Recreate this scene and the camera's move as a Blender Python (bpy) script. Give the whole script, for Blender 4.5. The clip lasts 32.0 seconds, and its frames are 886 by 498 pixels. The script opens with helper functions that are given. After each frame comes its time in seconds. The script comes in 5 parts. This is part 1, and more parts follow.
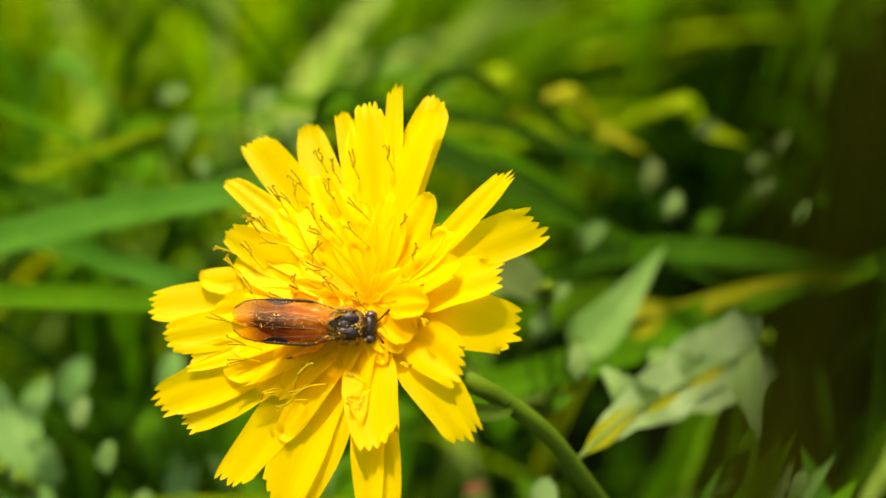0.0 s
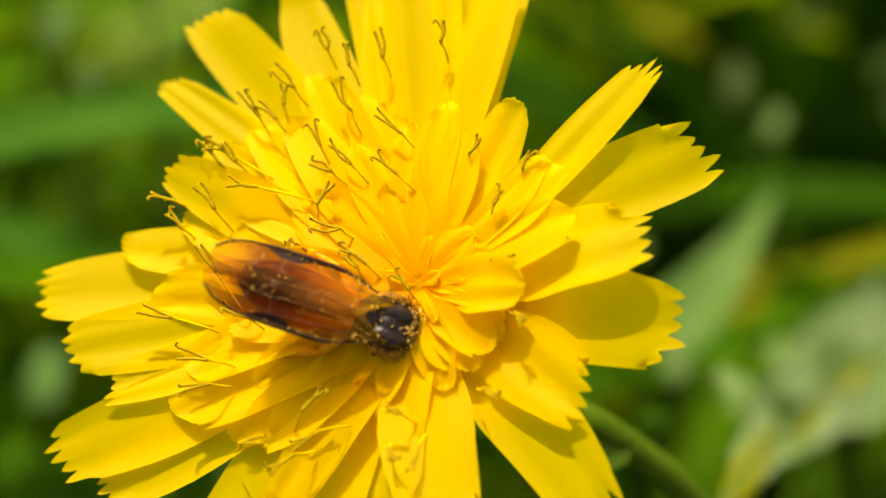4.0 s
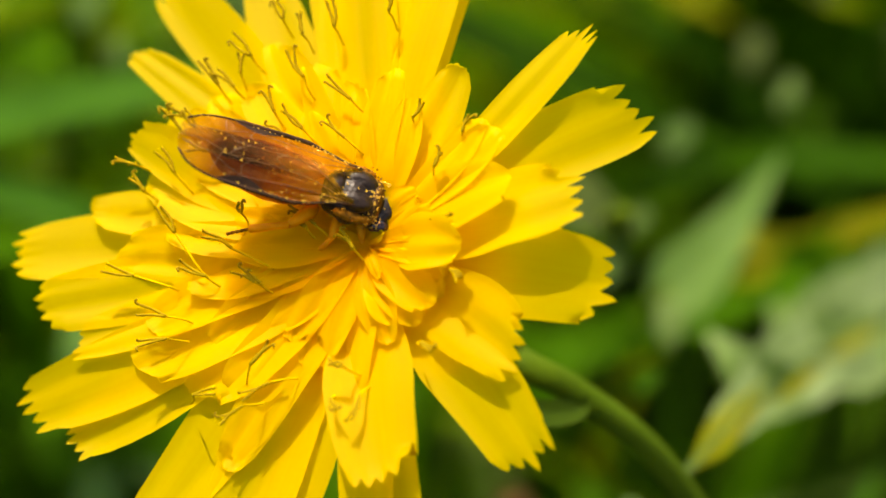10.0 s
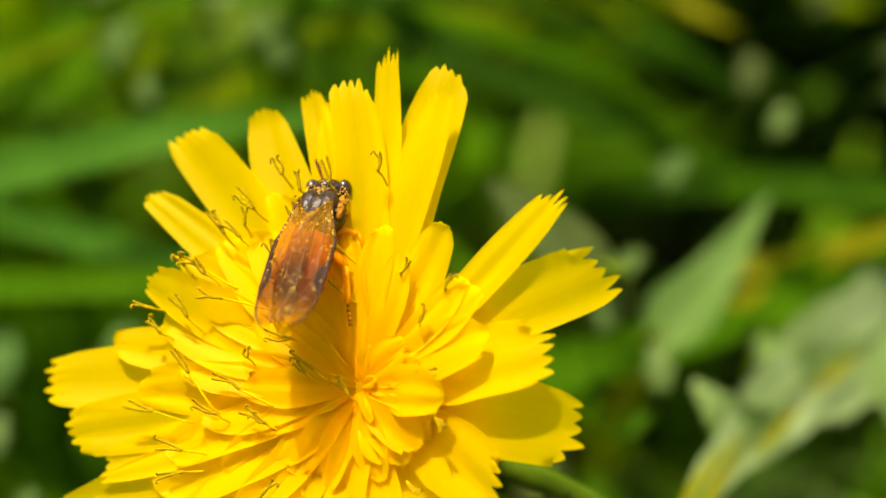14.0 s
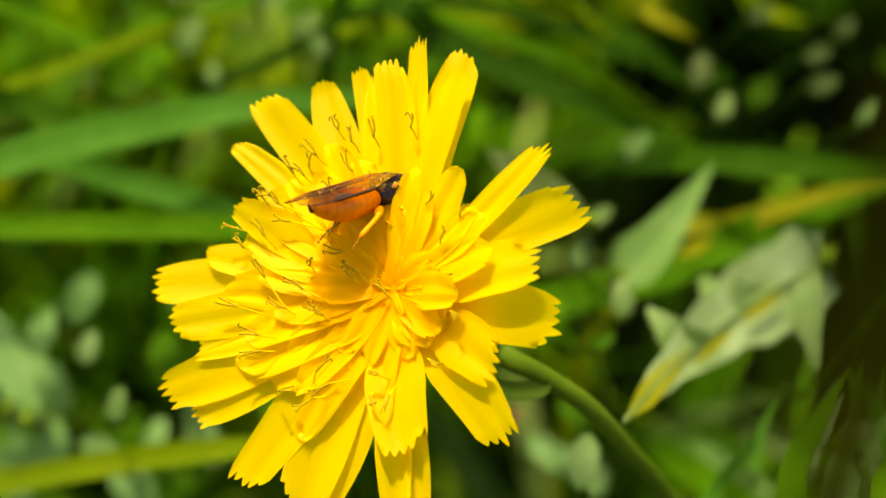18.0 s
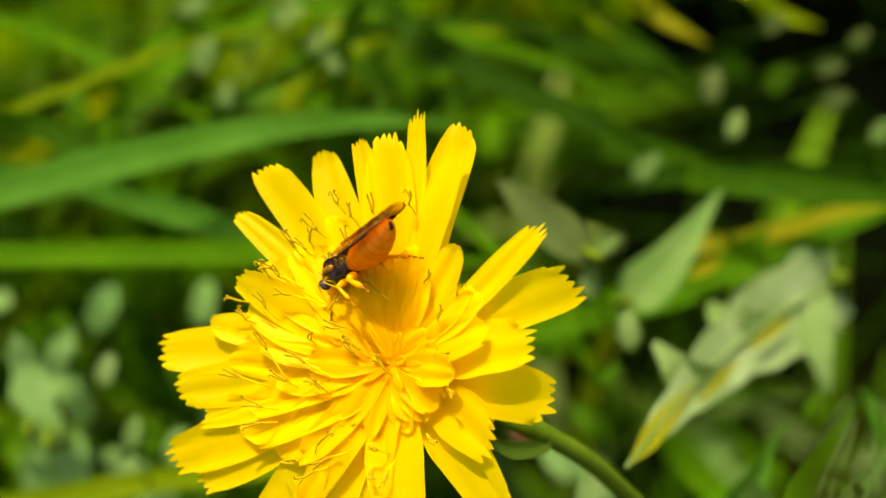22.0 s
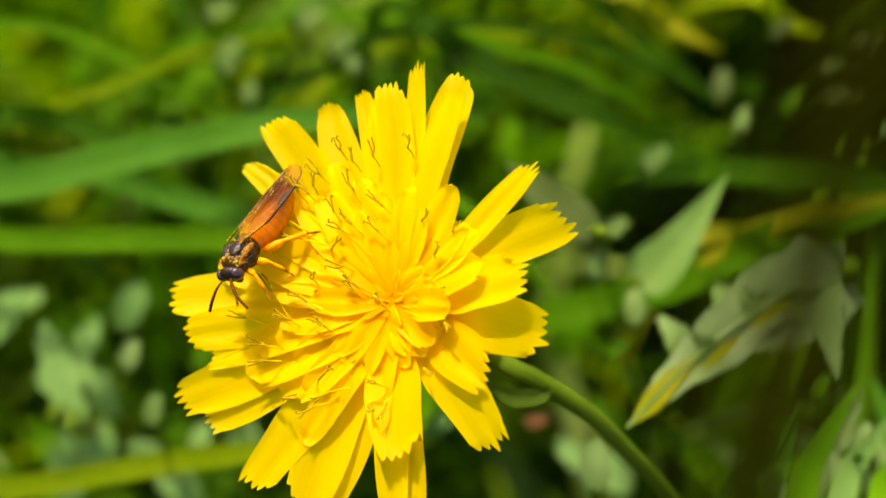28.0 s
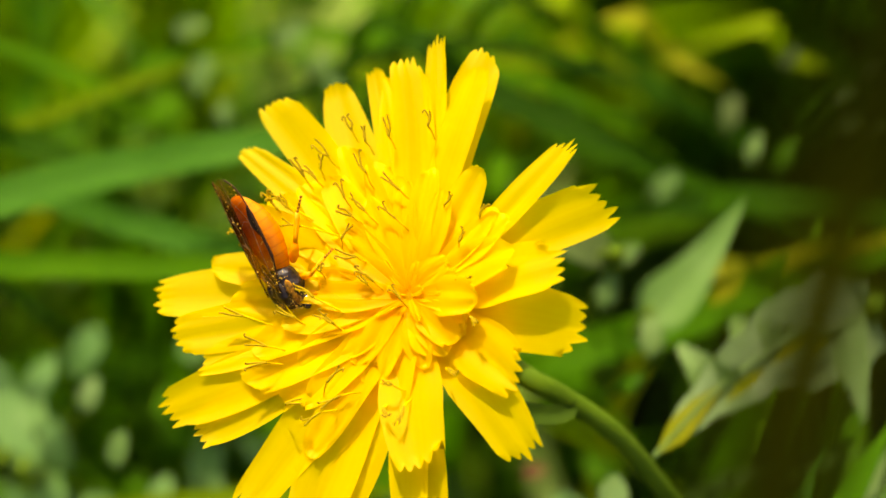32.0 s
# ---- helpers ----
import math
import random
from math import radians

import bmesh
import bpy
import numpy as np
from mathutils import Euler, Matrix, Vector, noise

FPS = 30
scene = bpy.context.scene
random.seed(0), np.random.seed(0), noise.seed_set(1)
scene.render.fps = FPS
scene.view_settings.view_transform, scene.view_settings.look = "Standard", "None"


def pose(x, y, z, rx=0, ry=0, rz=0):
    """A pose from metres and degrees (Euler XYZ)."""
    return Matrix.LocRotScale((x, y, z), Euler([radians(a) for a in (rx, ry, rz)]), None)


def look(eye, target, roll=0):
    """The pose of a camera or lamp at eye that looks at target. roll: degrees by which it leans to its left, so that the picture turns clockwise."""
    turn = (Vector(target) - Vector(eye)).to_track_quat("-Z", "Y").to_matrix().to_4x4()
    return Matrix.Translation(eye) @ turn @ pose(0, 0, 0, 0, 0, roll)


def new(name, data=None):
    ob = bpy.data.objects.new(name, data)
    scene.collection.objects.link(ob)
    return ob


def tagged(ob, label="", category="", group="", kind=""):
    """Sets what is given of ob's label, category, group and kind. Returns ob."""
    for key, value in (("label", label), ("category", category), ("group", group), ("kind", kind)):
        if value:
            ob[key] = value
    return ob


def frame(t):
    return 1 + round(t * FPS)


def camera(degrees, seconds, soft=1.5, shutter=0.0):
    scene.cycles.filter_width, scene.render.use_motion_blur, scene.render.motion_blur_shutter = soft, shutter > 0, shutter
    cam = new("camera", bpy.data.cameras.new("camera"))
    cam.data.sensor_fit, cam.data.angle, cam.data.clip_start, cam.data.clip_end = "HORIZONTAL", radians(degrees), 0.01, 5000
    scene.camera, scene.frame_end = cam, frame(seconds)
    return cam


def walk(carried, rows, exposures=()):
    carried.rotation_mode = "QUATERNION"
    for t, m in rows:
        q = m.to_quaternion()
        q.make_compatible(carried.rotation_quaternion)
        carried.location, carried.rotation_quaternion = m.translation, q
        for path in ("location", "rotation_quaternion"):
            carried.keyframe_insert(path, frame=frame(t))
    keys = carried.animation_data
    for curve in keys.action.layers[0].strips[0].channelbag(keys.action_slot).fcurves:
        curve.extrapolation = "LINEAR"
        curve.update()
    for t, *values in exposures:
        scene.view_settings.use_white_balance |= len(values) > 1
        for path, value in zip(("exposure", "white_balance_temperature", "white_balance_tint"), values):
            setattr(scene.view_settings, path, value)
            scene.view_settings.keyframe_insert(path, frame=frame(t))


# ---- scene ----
# A sawfly on a yellow composite flower head in a sunny meadow. World in metres, flower head about 0.12 m up.

# ---- camera ----
cam = camera(22, 32.0, soft=1.6)
CAMERA_ROWS = [
    (0, pose(-0.00046, -0.10372, 0.21424, 49.16, -2.16, -0.70)),
    (0.5, pose(-0.00108, -0.09170, 0.20384, 48.95, -2.41, -1.32)),
    (1, pose(-0.00087, -0.08226, 0.19514, 48.72, -2.46, -1.68)),
    (1.5, pose(-0.00358, -0.07217, 0.18866, 47.82, -3.04, -2.60)),
    (2, pose(-0.00437, -0.06636, 0.18242, 47.89, -3.26, -3.02)),
    (2.5, pose(-0.00456, -0.06292, 0.17937, 47.85, -3.54, -3.32)),
    (3, pose(-0.00500, -0.06015, 0.17708, 47.58, -3.64, -3.49)),
    (3.5, pose(-0.00981, -0.06009, 0.17615, 48.13, -5.13, -5.13)),
    (5.5, pose(-0.00560, -0.06070, 0.18103, 46.41, -3.54, -3.29)),
    (6, pose(-0.00729, -0.06214, 0.18208, 46.37, -4.06, -3.67)),
    (6.5, pose(-0.00829, -0.06546, 0.18055, 47.51, -4.22, -3.97)),
    (7, pose(-0.00604, -0.06320, 0.18047, 46.96, -3.54, -3.37)),
    (7.5, pose(-0.00521, -0.06313, 0.18013, 47.01, -3.18, -3.03)),
    (8, pose(-0.00305, -0.06110, 0.18115, 46.24, -2.61, -2.44)),
    (8.5, pose(-0.00146, -0.05976, 0.18298, 45.28, -2.05, -2.16)),
    (9, pose(-0.00358, -0.06199, 0.18134, 46.17, -2.69, -2.51)),
    (9.5, pose(-0.00270, -0.06140, 0.18093, 46.11, -2.47, -2.30)),
    (10, pose(-0.00103, -0.06381, 0.17866, 47.38, -1.81, -1.80)),
    (10.5, pose(-0.00074, -0.06461, 0.18105, 46.99, -1.71, -1.62)),
    (11, pose(-0.00057, -0.06378, 0.18266, 46.17, -1.47, -1.39)),
    (11.5, pose(-0.00142, -0.06304, 0.18461, 45.45, -1.59, -1.65)),
    (12, pose(-0.00103, -0.06217, 0.18474, 45.07, -1.38, -1.60)),
    (12.5, pose(-0.00293, -0.06043, 0.18482, 44.73, -1.86, -2.36)),
    (13, pose(-0.00271, -0.05659, 0.19146, 41.61, -1.55, -2.60)),
    (13.5, pose(0.00131, -0.05559, 0.19555, 40.37, -0.41, -1.43)),
    (14, pose(0.00238, -0.05796, 0.19637, 40.66, 0.01, -0.98)),
    (14.5, pose(0.00018, -0.06076, 0.19922, 40.68, -0.69, -1.39)),
    (16.5, pose(0.00093, -0.07059, 0.21899, 38.32, -0.80, -0.64)),
    (17, pose(-0.00040, -0.07522, 0.21827, 39.44, -1.17, -0.76)),
    (17.5, pose(0.00019, -0.07940, 0.21520, 40.99, -0.99, -0.70)),
    (18, pose(0.00014, -0.08236, 0.21747, 41.23, -1.01, -0.53)),
    (18.5, pose(0.00596, -0.08043, 0.22378, 39.58, 0.49, 0.59)),
    (19, pose(0.00133, -0.07909, 0.22581, 38.85, -0.45, -0.28)),
    (19.5, pose(0.00191, -0.08229, 0.22458, 39.74, -0.25, -0.13)),
    (20, pose(0.00250, -0.08323, 0.21952, 40.95, -0.09, 0.04)),
    (20.5, pose(0.00307, -0.08174, 0.22087, 40.36, 0.09, 0.13)),
    (21, pose(0.00237, -0.08155, 0.22245, 40.00, 0.00, 0.00)),
    (21.5, pose(0.00060, -0.07944, 0.22432, 39.14, -0.53, -0.21)),
    (22, pose(0.00358, -0.07263, 0.22769, 36.88, 0.30, 0.25)),
    (22.5, pose(0.00538, -0.07670, 0.22493, 38.33, 0.70, 0.71)),
    (23, pose(0.00542, -0.08094, 0.21991, 40.29, 0.69, 0.85)),
    (23.5, pose(0.00665, -0.08368, 0.21806, 41.43, 1.17, 1.02)),
    (24, pose(0.00991, -0.08683, 0.21457, 43.13, 2.03, 1.83)),
    (24.5, pose(0.01200, -0.08387, 0.21740, 41.91, 2.64, 2.22)),
    (25, pose(0.01217, -0.08396, 0.21775, 41.86, 2.62, 2.39)),
    (25.5, pose(0.00936, -0.08255, 0.21929, 41.15, 1.92, 1.90)),
    (27.5, pose(0.00723, -0.08233, 0.22426, 40.03, 1.66, 1.19)),
    (28, pose(0.00843, -0.08564, 0.22285, 41.15, 1.80, 1.58)),
    (28.5, pose(0.00694, -0.08873, 0.21924, 42.60, 1.44, 1.45)),
    (29, pose(0.00553, -0.08643, 0.21770, 42.56, 1.18, 1.03)),
    (29.5, pose(0.00435, -0.08486, 0.21784, 42.25, 0.74, 0.93)),
    (30, pose(0.00418, -0.08947, 0.21204, 44.65, 0.69, 0.81)),
    (30.5, pose(0.00297, -0.09209, 0.20598, 46.86, 0.40, 0.45)),
    (31, pose(0.00126, -0.09232, 0.20325, 47.69, -0.01, 0.03)),
    (31.5, pose(0.00041, -0.09091, 0.20391, 47.43, -0.22, -0.23)),
    (32, pose(0.00049, -0.08404, 0.20573, 45.65, -0.71, -0.05)),
]
walk(cam, CAMERA_ROWS, exposures=[(t, e + 0.47, 7700, g) for t, e, g in ((0, 1.0, 9), (1, 0.85, 10), (2, 0.70, 11), (6, 0.655, 11), (13, 0.675, 11), (14.5, 0.80, 12), (17, 0.90, 15), (19, 0.90, 12), (24, 0.90, 12), (32, 0.90, 13))])

# ---- sky and sun ----
SUN_FROM = Vector((-0.218, 0.335, 0.917)).normalized()
world = bpy.data.worlds.new("sky")
scene.world = world
world.use_nodes = True
wn = world.node_tree
sky = wn.nodes.new("ShaderNodeTexSky")
sky.sky_type, sky.sun_disc = "NISHITA", False
sky.air_density, sky.dust_density, sky.ozone_density = 0.6, 4.0, 0.3
sky.sun_elevation = math.asin(SUN_FROM.z)
sky.sun_rotation = math.atan2(SUN_FROM.x, SUN_FROM.y)
wn.links.new(sky.outputs[0], wn.nodes["Background"].inputs[0])
wn.nodes["Background"].inputs[1].default_value = 0.15
sun = new("sun", bpy.data.lights.new("sun", "SUN"))
sun.data.energy, sun.data.angle, sun.data.color = 2.75, radians(0.53), (1.0, 0.95, 0.86)
sun.matrix_world = look(SUN_FROM * 3, (0, 0, 0))


# ---- materials ----
def material(name):
    m = bpy.data.materials.new(name)
    m.use_nodes = True
    return m, m.node_tree.nodes, m.node_tree.links, m.node_tree.nodes["Principled BSDF"]


def ramp(nodes, links, src, stops):
    r = nodes.new("ShaderNodeValToRGB")
    el = r.color_ramp.elements
    while len(el) < len(stops):
        el.new(0.5)
    for e, (p, c) in zip(el, stops):
        e.position, e.color = p, (*c, 1)
    links.new(src, r.inputs[0])
    return r.outputs[0]


def coords(nodes, links, kind="Object", scale=(1, 1, 1)):
    tc, mp = nodes.new("ShaderNodeTexCoord"), nodes.new("ShaderNodeMapping")
    mp.inputs["Scale"].default_value = scale
    links.new(tc.outputs[kind], mp.inputs[0])
    return mp.outputs[0]


def noise_tex(nodes, links, vec, scale, detail=3.0, rough=0.55):
    t = nodes.new("ShaderNodeTexNoise")
    t.inputs["Scale"].default_value, t.inputs["Detail"].default_value, t.inputs["Roughness"].default_value = scale, detail, rough
    links.new(vec, t.inputs["Vector"])
    return t.outputs["Fac"]


def mixc(nodes, links, fac, a, b, mode="MIX"):
    m = nodes.new("ShaderNodeMix")
    m.data_type, m.blend_type = "RGBA", mode
    for sock, val in ((m.inputs[0], fac), (m.inputs[6], a), (m.inputs[7], b)):
        if isinstance(val, (int, float)):
            sock.default_value = val
        elif isinstance(val, tuple):
            sock.default_value = (*val, 1)
        else:
            links.new(val, sock)
    return m.outputs[2]


def bump(nodes, links, height, strength, dist, p):
    b = nodes.new("ShaderNodeBump")
    b.inputs["Strength"].default_value, b.inputs["Distance"].default_value = strength, dist
    links.new(height, b.inputs["Height"])
    links.new(b.outputs[0], p.inputs["Normal"])
    return b.outputs[0]


def thin(nodes, links, p, colour, share, m):
    """Lets light through a thin leaf or petal."""
    tr, mix = nodes.new("ShaderNodeBsdfTranslucent"), nodes.new("ShaderNodeMixShader")
    mix.inputs[0].default_value = share
    if isinstance(colour, tuple):
        tr.inputs[0].default_value = (*colour, 1)
    else:
        links.new(colour, tr.inputs[0])
    links.new(p.outputs[0], mix.inputs[1])
    links.new(tr.outputs[0], mix.inputs[2])
    links.new(mix.outputs[0], nodes["Material Output"].inputs[0])


def plain(name, colour, rough=0.5, spec=0.5, var=0.25, scale=900, bumps=0.0, through_light=0.0):
    m, nd, lk, p = material(name)
    n = noise_tex(nd, lk, coords(nd, lk), scale)
    dark = tuple(c * (1 - var) for c in colour)
    light = tuple(min(1, c * (1 + var)) for c in colour)
    lk.new(ramp(nd, lk, n, [(0.3, dark), (0.7, light)]), p.inputs["Base Color"])
    p.inputs["Roughness"].default_value, p.inputs["Specular IOR Level"].default_value = rough, spec
    if bumps:
        bump(nd, lk, n, bumps, 0.0002, p)
    if through_light:
        thin(nd, lk, p, tuple(min(1, c * 1.25) for c in colour), through_light, m)
    return m


def petal_material(name, base, tip, share):
    m, nd, lk, p = material(name)
    uv = coords(nd, lk, "UV")
    sep = nd.new("ShaderNodeSeparateXYZ")
    lk.new(uv, sep.inputs[0])
    along = ramp(nd, lk, sep.outputs[1], [(0.0, base), (0.5, tip), (1.0, tip)])
    grain = noise_tex(nd, lk, coords(nd, lk, "UV", (13, 0.9, 1)), 1.0, 3)
    blot = noise_tex(nd, lk, coords(nd, lk), 420, 2)
    lines = ramp(nd, lk, grain, [(0.34, (0.0, 0.0, 0.0)), (0.7, (1.0, 1.0, 1.0))])
    col = mixc(nd, lk, lines, along, mixc(nd, lk, 1.0, along, (0.97, 0.92, 0.75), "MULTIPLY"))
    info = nd.new("ShaderNodeObjectInfo")
    warm = ramp(nd, lk, info.outputs["Random"], [(0.0, (0.98, 0.94, 0.85)), (1.0, (1.0, 1.0, 1.0))])
    col = mixc(nd, lk, 1.0, col, warm, "MULTIPLY")
    col = mixc(nd, lk, blot, col, mixc(nd, lk, 1.0, col, (0.98, 0.93, 0.85), "MULTIPLY"))
    lk.new(col, p.inputs["Base Color"])
    p.inputs["Roughness"].default_value, p.inputs["Specular IOR Level"].default_value = 0.55, 0.16
    fine = noise_tex(nd, lk, coords(nd, lk, "UV", (70, 3.0, 1)), 1.0, 2)
    bump(nd, lk, mixc(nd, lk, 0.35, grain, fine), 0.22, 0.00012, p)
    thin(nd, lk, p, mixc(nd, lk, 0.5, col, (0.97, 0.86, 0.004)), share, m)
    return m


def leaf_material(name, dark, mid, light, share=0.35, rough=0.5, stripes=60, island=False, spec=0.025):
    m, nd, lk, p = material(name)
    obj = coords(nd, lk)
    uvs = coords(nd, lk, "UV", (stripes, 3, 1))
    streak = noise_tex(nd, lk, uvs, 1.0, 2)
    patch = noise_tex(nd, lk, obj, 190, 4)
    base = ramp(nd, lk, patch, [(0.25, dark), (0.5, mid), (0.78, light)])
    col = mixc(nd, lk, streak, mixc(nd, lk, 1.0, base, (0.8, 0.84, 0.7), "MULTIPLY"), base)
    if island:
        geo = nd.new("ShaderNodeNewGeometry")
        tint = ramp(nd, lk, geo.outputs["Random Per Island"], [(0.0, (0.22, 0.28, 0.2)), (0.3, (0.6, 0.7, 0.45)), (0.6, (1.5, 1.4, 0.8)), (0.9, (2.0, 1.8, 1.3)), (1.0, (3.6, 2.0, 1.8))])
    else:
        info = nd.new("ShaderNodeObjectInfo")
        tint = ramp(nd, lk, info.outputs["Random"], [(0.0, (0.85, 0.9, 0.8)), (1.0, (1.15, 1.1, 1.0))])
    col = mixc(nd, lk, 1.0, col, tint, "MULTIPLY")
    lk.new(col, p.inputs["Base Color"])
    p.inputs["Roughness"].default_value, p.inputs["Specular IOR Level"].default_value = rough, spec
    bump(nd, lk, streak, 0.4, 0.0003, p)
    thin(nd, lk, p, mixc(nd, lk, 1.0, col, (1.1, 1.3, 0.35), "MULTIPLY"), share, m)
    return m


PETAL = petal_material("petal_yellow", (0.93, 0.58, 0.002), (0.93, 0.71, 0.003), 0.66)
FLORET = petal_material("inner_floret_yellow", (0.93, 0.55, 0.002), (0.93, 0.68, 0.002), 0.70)


def stigma_material():
    m, nd, lk, p = material("stigma")
    sep = nd.new("ShaderNodeSeparateXYZ")
    lk.new(coords(nd, lk, "UV"), sep.inputs[0])
    n = noise_tex(nd, lk, coords(nd, lk), 2500)
    col = ramp(nd, lk, sep.outputs[1], [(0.0, (0.92, 0.68, 0.005)), (0.36, (0.86, 0.58, 0.005)), (0.52, (0.42, 0.29, 0.007)), (1.0, (0.29, 0.19, 0.007))])
    lk.new(mixc(nd, lk, n, col, mixc(nd, lk, 1.0, col, (0.7, 0.66, 0.5), "MULTIPLY")), p.inputs["Base Color"])
    p.inputs["Roughness"].default_value, p.inputs["Specular IOR Level"].default_value = 0.8, 0.05
    return m


STIGMA = stigma_material()
POLLEN = plain("pollen", (0.8, 0.5, 0.05), 0.8, 0.2)
BRACT = leaf_material("bract_green", (0.03, 0.06, 0.0054), (0.06, 0.11, 0.01125), (0.09, 0.15, 0.018), 0.15)
STEM = leaf_material("stem_green", (0.065, 0.115, 0.0060), (0.095, 0.160, 0.0100), (0.135, 0.205, 0.015), 0.1, 0.45)
GRASS_BRIGHT = leaf_material("grass_bright", (0.058, 0.165, 0.0035), (0.080, 0.22, 0.0055), (0.115, 0.27, 0.008), 0.4)
GRASS_YELLOW = leaf_material("grass_yellow_green", (0.14, 0.22, 0.004), (0.18, 0.27, 0.006), (0.23, 0.31, 0.01), 0.4)
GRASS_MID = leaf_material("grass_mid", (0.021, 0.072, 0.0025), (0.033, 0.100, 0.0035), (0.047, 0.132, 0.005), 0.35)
GRASS_BLUE = leaf_material("grass_bluish", (0.0496, 0.1615, 0.0126), (0.0682, 0.209, 0.0189), (0.093, 0.2565, 0.02835), 0.35, 0.33)
# shade is put into this dark tone for blades behind the flower
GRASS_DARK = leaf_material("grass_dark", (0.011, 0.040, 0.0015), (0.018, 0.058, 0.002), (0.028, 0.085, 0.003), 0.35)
LEAF_GREY = leaf_material("leaf_grey_green", (0.13, 0.215, 0.075), (0.21, 0.31, 0.13), (0.32, 0.43, 0.23), 0.3, 0.4, 8)
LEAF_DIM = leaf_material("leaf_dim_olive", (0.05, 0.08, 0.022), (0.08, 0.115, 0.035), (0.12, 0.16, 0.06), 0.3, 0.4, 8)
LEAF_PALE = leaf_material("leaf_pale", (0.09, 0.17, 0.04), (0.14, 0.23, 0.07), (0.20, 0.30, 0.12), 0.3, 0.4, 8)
LEAF_POINT = leaf_material("leaf_sunlit", (0.12, 0.235, 0.055), (0.165, 0.30, 0.08), (0.22, 0.36, 0.12), 0.35, 0.4, 8)
LEAF_MID = leaf_material("leaf_soft_green", (0.10, 0.22, 0.04), (0.15, 0.28, 0.07), (0.21, 0.35, 0.11), 0.35, 0.4, 8)
LEAF_SOFT = leaf_material("leaf_bluish", (0.12, 0.25, 0.065), (0.17, 0.32, 0.10), (0.24, 0.39, 0.14), 0.3, 0.4, 8)
# shade is put into the dark meadow tone, sunlight into the lighter one
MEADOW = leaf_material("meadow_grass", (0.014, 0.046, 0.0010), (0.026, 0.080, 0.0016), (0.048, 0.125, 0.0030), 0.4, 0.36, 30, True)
SUNLIT_TONE = leaf_material("sunny_grass", (0.11, 0.23, 0.004), (0.16, 0.30, 0.006), (0.22, 0.36, 0.010), 0.45, 0.36, 30, True)
# glints of sun are put into the pale colour of these leaflets
LEAFLET = leaf_material("pale_leaflet", (0.13, 0.22, 0.05), (0.20, 0.30, 0.09), (0.30, 0.40, 0.16), 0.35, 0.3, 8, True)
HERB = leaf_material("meadow_herb", (0.040, 0.115, 0.005), (0.070, 0.175, 0.009), (0.12, 0.25, 0.020), 0.35, 0.36, 10, True)
DRY = leaf_material("dry_stalk", (0.023, 0.025, 0.0006), (0.042, 0.040, 0.0008), (0.075, 0.064, 0.001), 0.2, 0.8, 60, False, 0.02)
YELLOWED = leaf_material("yellowed_leaf", (0.22, 0.24, 0.009), (0.3, 0.3, 0.0135), (0.36, 0.34, 0.027), 0.35)
REDDISH = leaf_material("withered_leaf", (0.16, 0.06, 0.03), (0.24, 0.10, 0.05), (0.30, 0.16, 0.08), 0.25)


def abdomen_material():
    m, nd, lk, p = material("abdomen_orange")
    obj = coords(nd, lk)
    wave = nd.new("ShaderNodeTexWave")
    wave.bands_direction = "Y"
    wave.inputs["Scale"].default_value, wave.inputs["Distortion"].default_value, wave.inputs["Detail"].default_value, wave.inputs["Detail Scale"].default_value = 620, 1.5, 2, 900
    lk.new(obj, wave.inputs["Vector"])
    n = noise_tex(nd, lk, obj, 1300, 4)
    skin = ramp(nd, lk, n, [(0.3, (0.80, 0.24, 0.002)), (0.7, (0.92, 0.36, 0.004))])
    col = mixc(nd, lk, ramp(nd, lk, wave.outputs["Fac"], [(0.02, (0.5, 0.5, 0.5)), (0.09, (0.0, 0.0, 0.0))]), skin, (0.60, 0.15, 0.002))
    lk.new(col, p.inputs["Base Color"])
    p.inputs["Roughness"].default_value, p.inputs["Specular IOR Level"].default_value = 0.45, 0.3
    bump(nd, lk, mixc(nd, lk, 0.6, wave.outputs["Fac"], n), 0.15, 0.0001, p)
    thin(nd, lk, p, col, 0.35, m)
    return m


ORANGE = abdomen_material()
LEG = plain("leg_orange", (0.85, 0.40, 0.005), 0.5, 0.15, 0.2, 1500, 0.0, 0.35)
BLACK = plain("cuticle_black", (0.018, 0.010, 0.005), 0.3, 0.35, 0.6, 3500, 0.5)
AMBER = plain("hinge_amber", (0.25, 0.105, 0.004), 0.6, 0.15, 0.9, 4200, 0.5)
COLLAR = plain("collar_amber", (0.09, 0.040, 0.003), 0.55, 0.2, 0.8, 3500, 0.3)
ANTENNA = plain("antenna_brown", (0.075, 0.028, 0.006), 0.7, 0.03, 0.5, 3000)
FOOT = plain("foot_amber", (0.30, 0.12, 0.004), 0.6, 0.1, 0.8, 5000)
EYE = plain("eye_dark", (0.03, 0.012, 0.012), 0.18, 0.7, 0.3, 3000)
VEIN = plain("wing_vein", (0.15, 0.065, 0.010), 0.3, 0.6, 0.5, 2000)
COSTA = plain("wing_front_vein", (0.035, 0.014, 0.004), 0.6, 0.15, 0.6, 2500)
SPOT = plain("wing_spot", (0.022, 0.010, 0.004), 0.55, 0.15, 0.4, 2000)


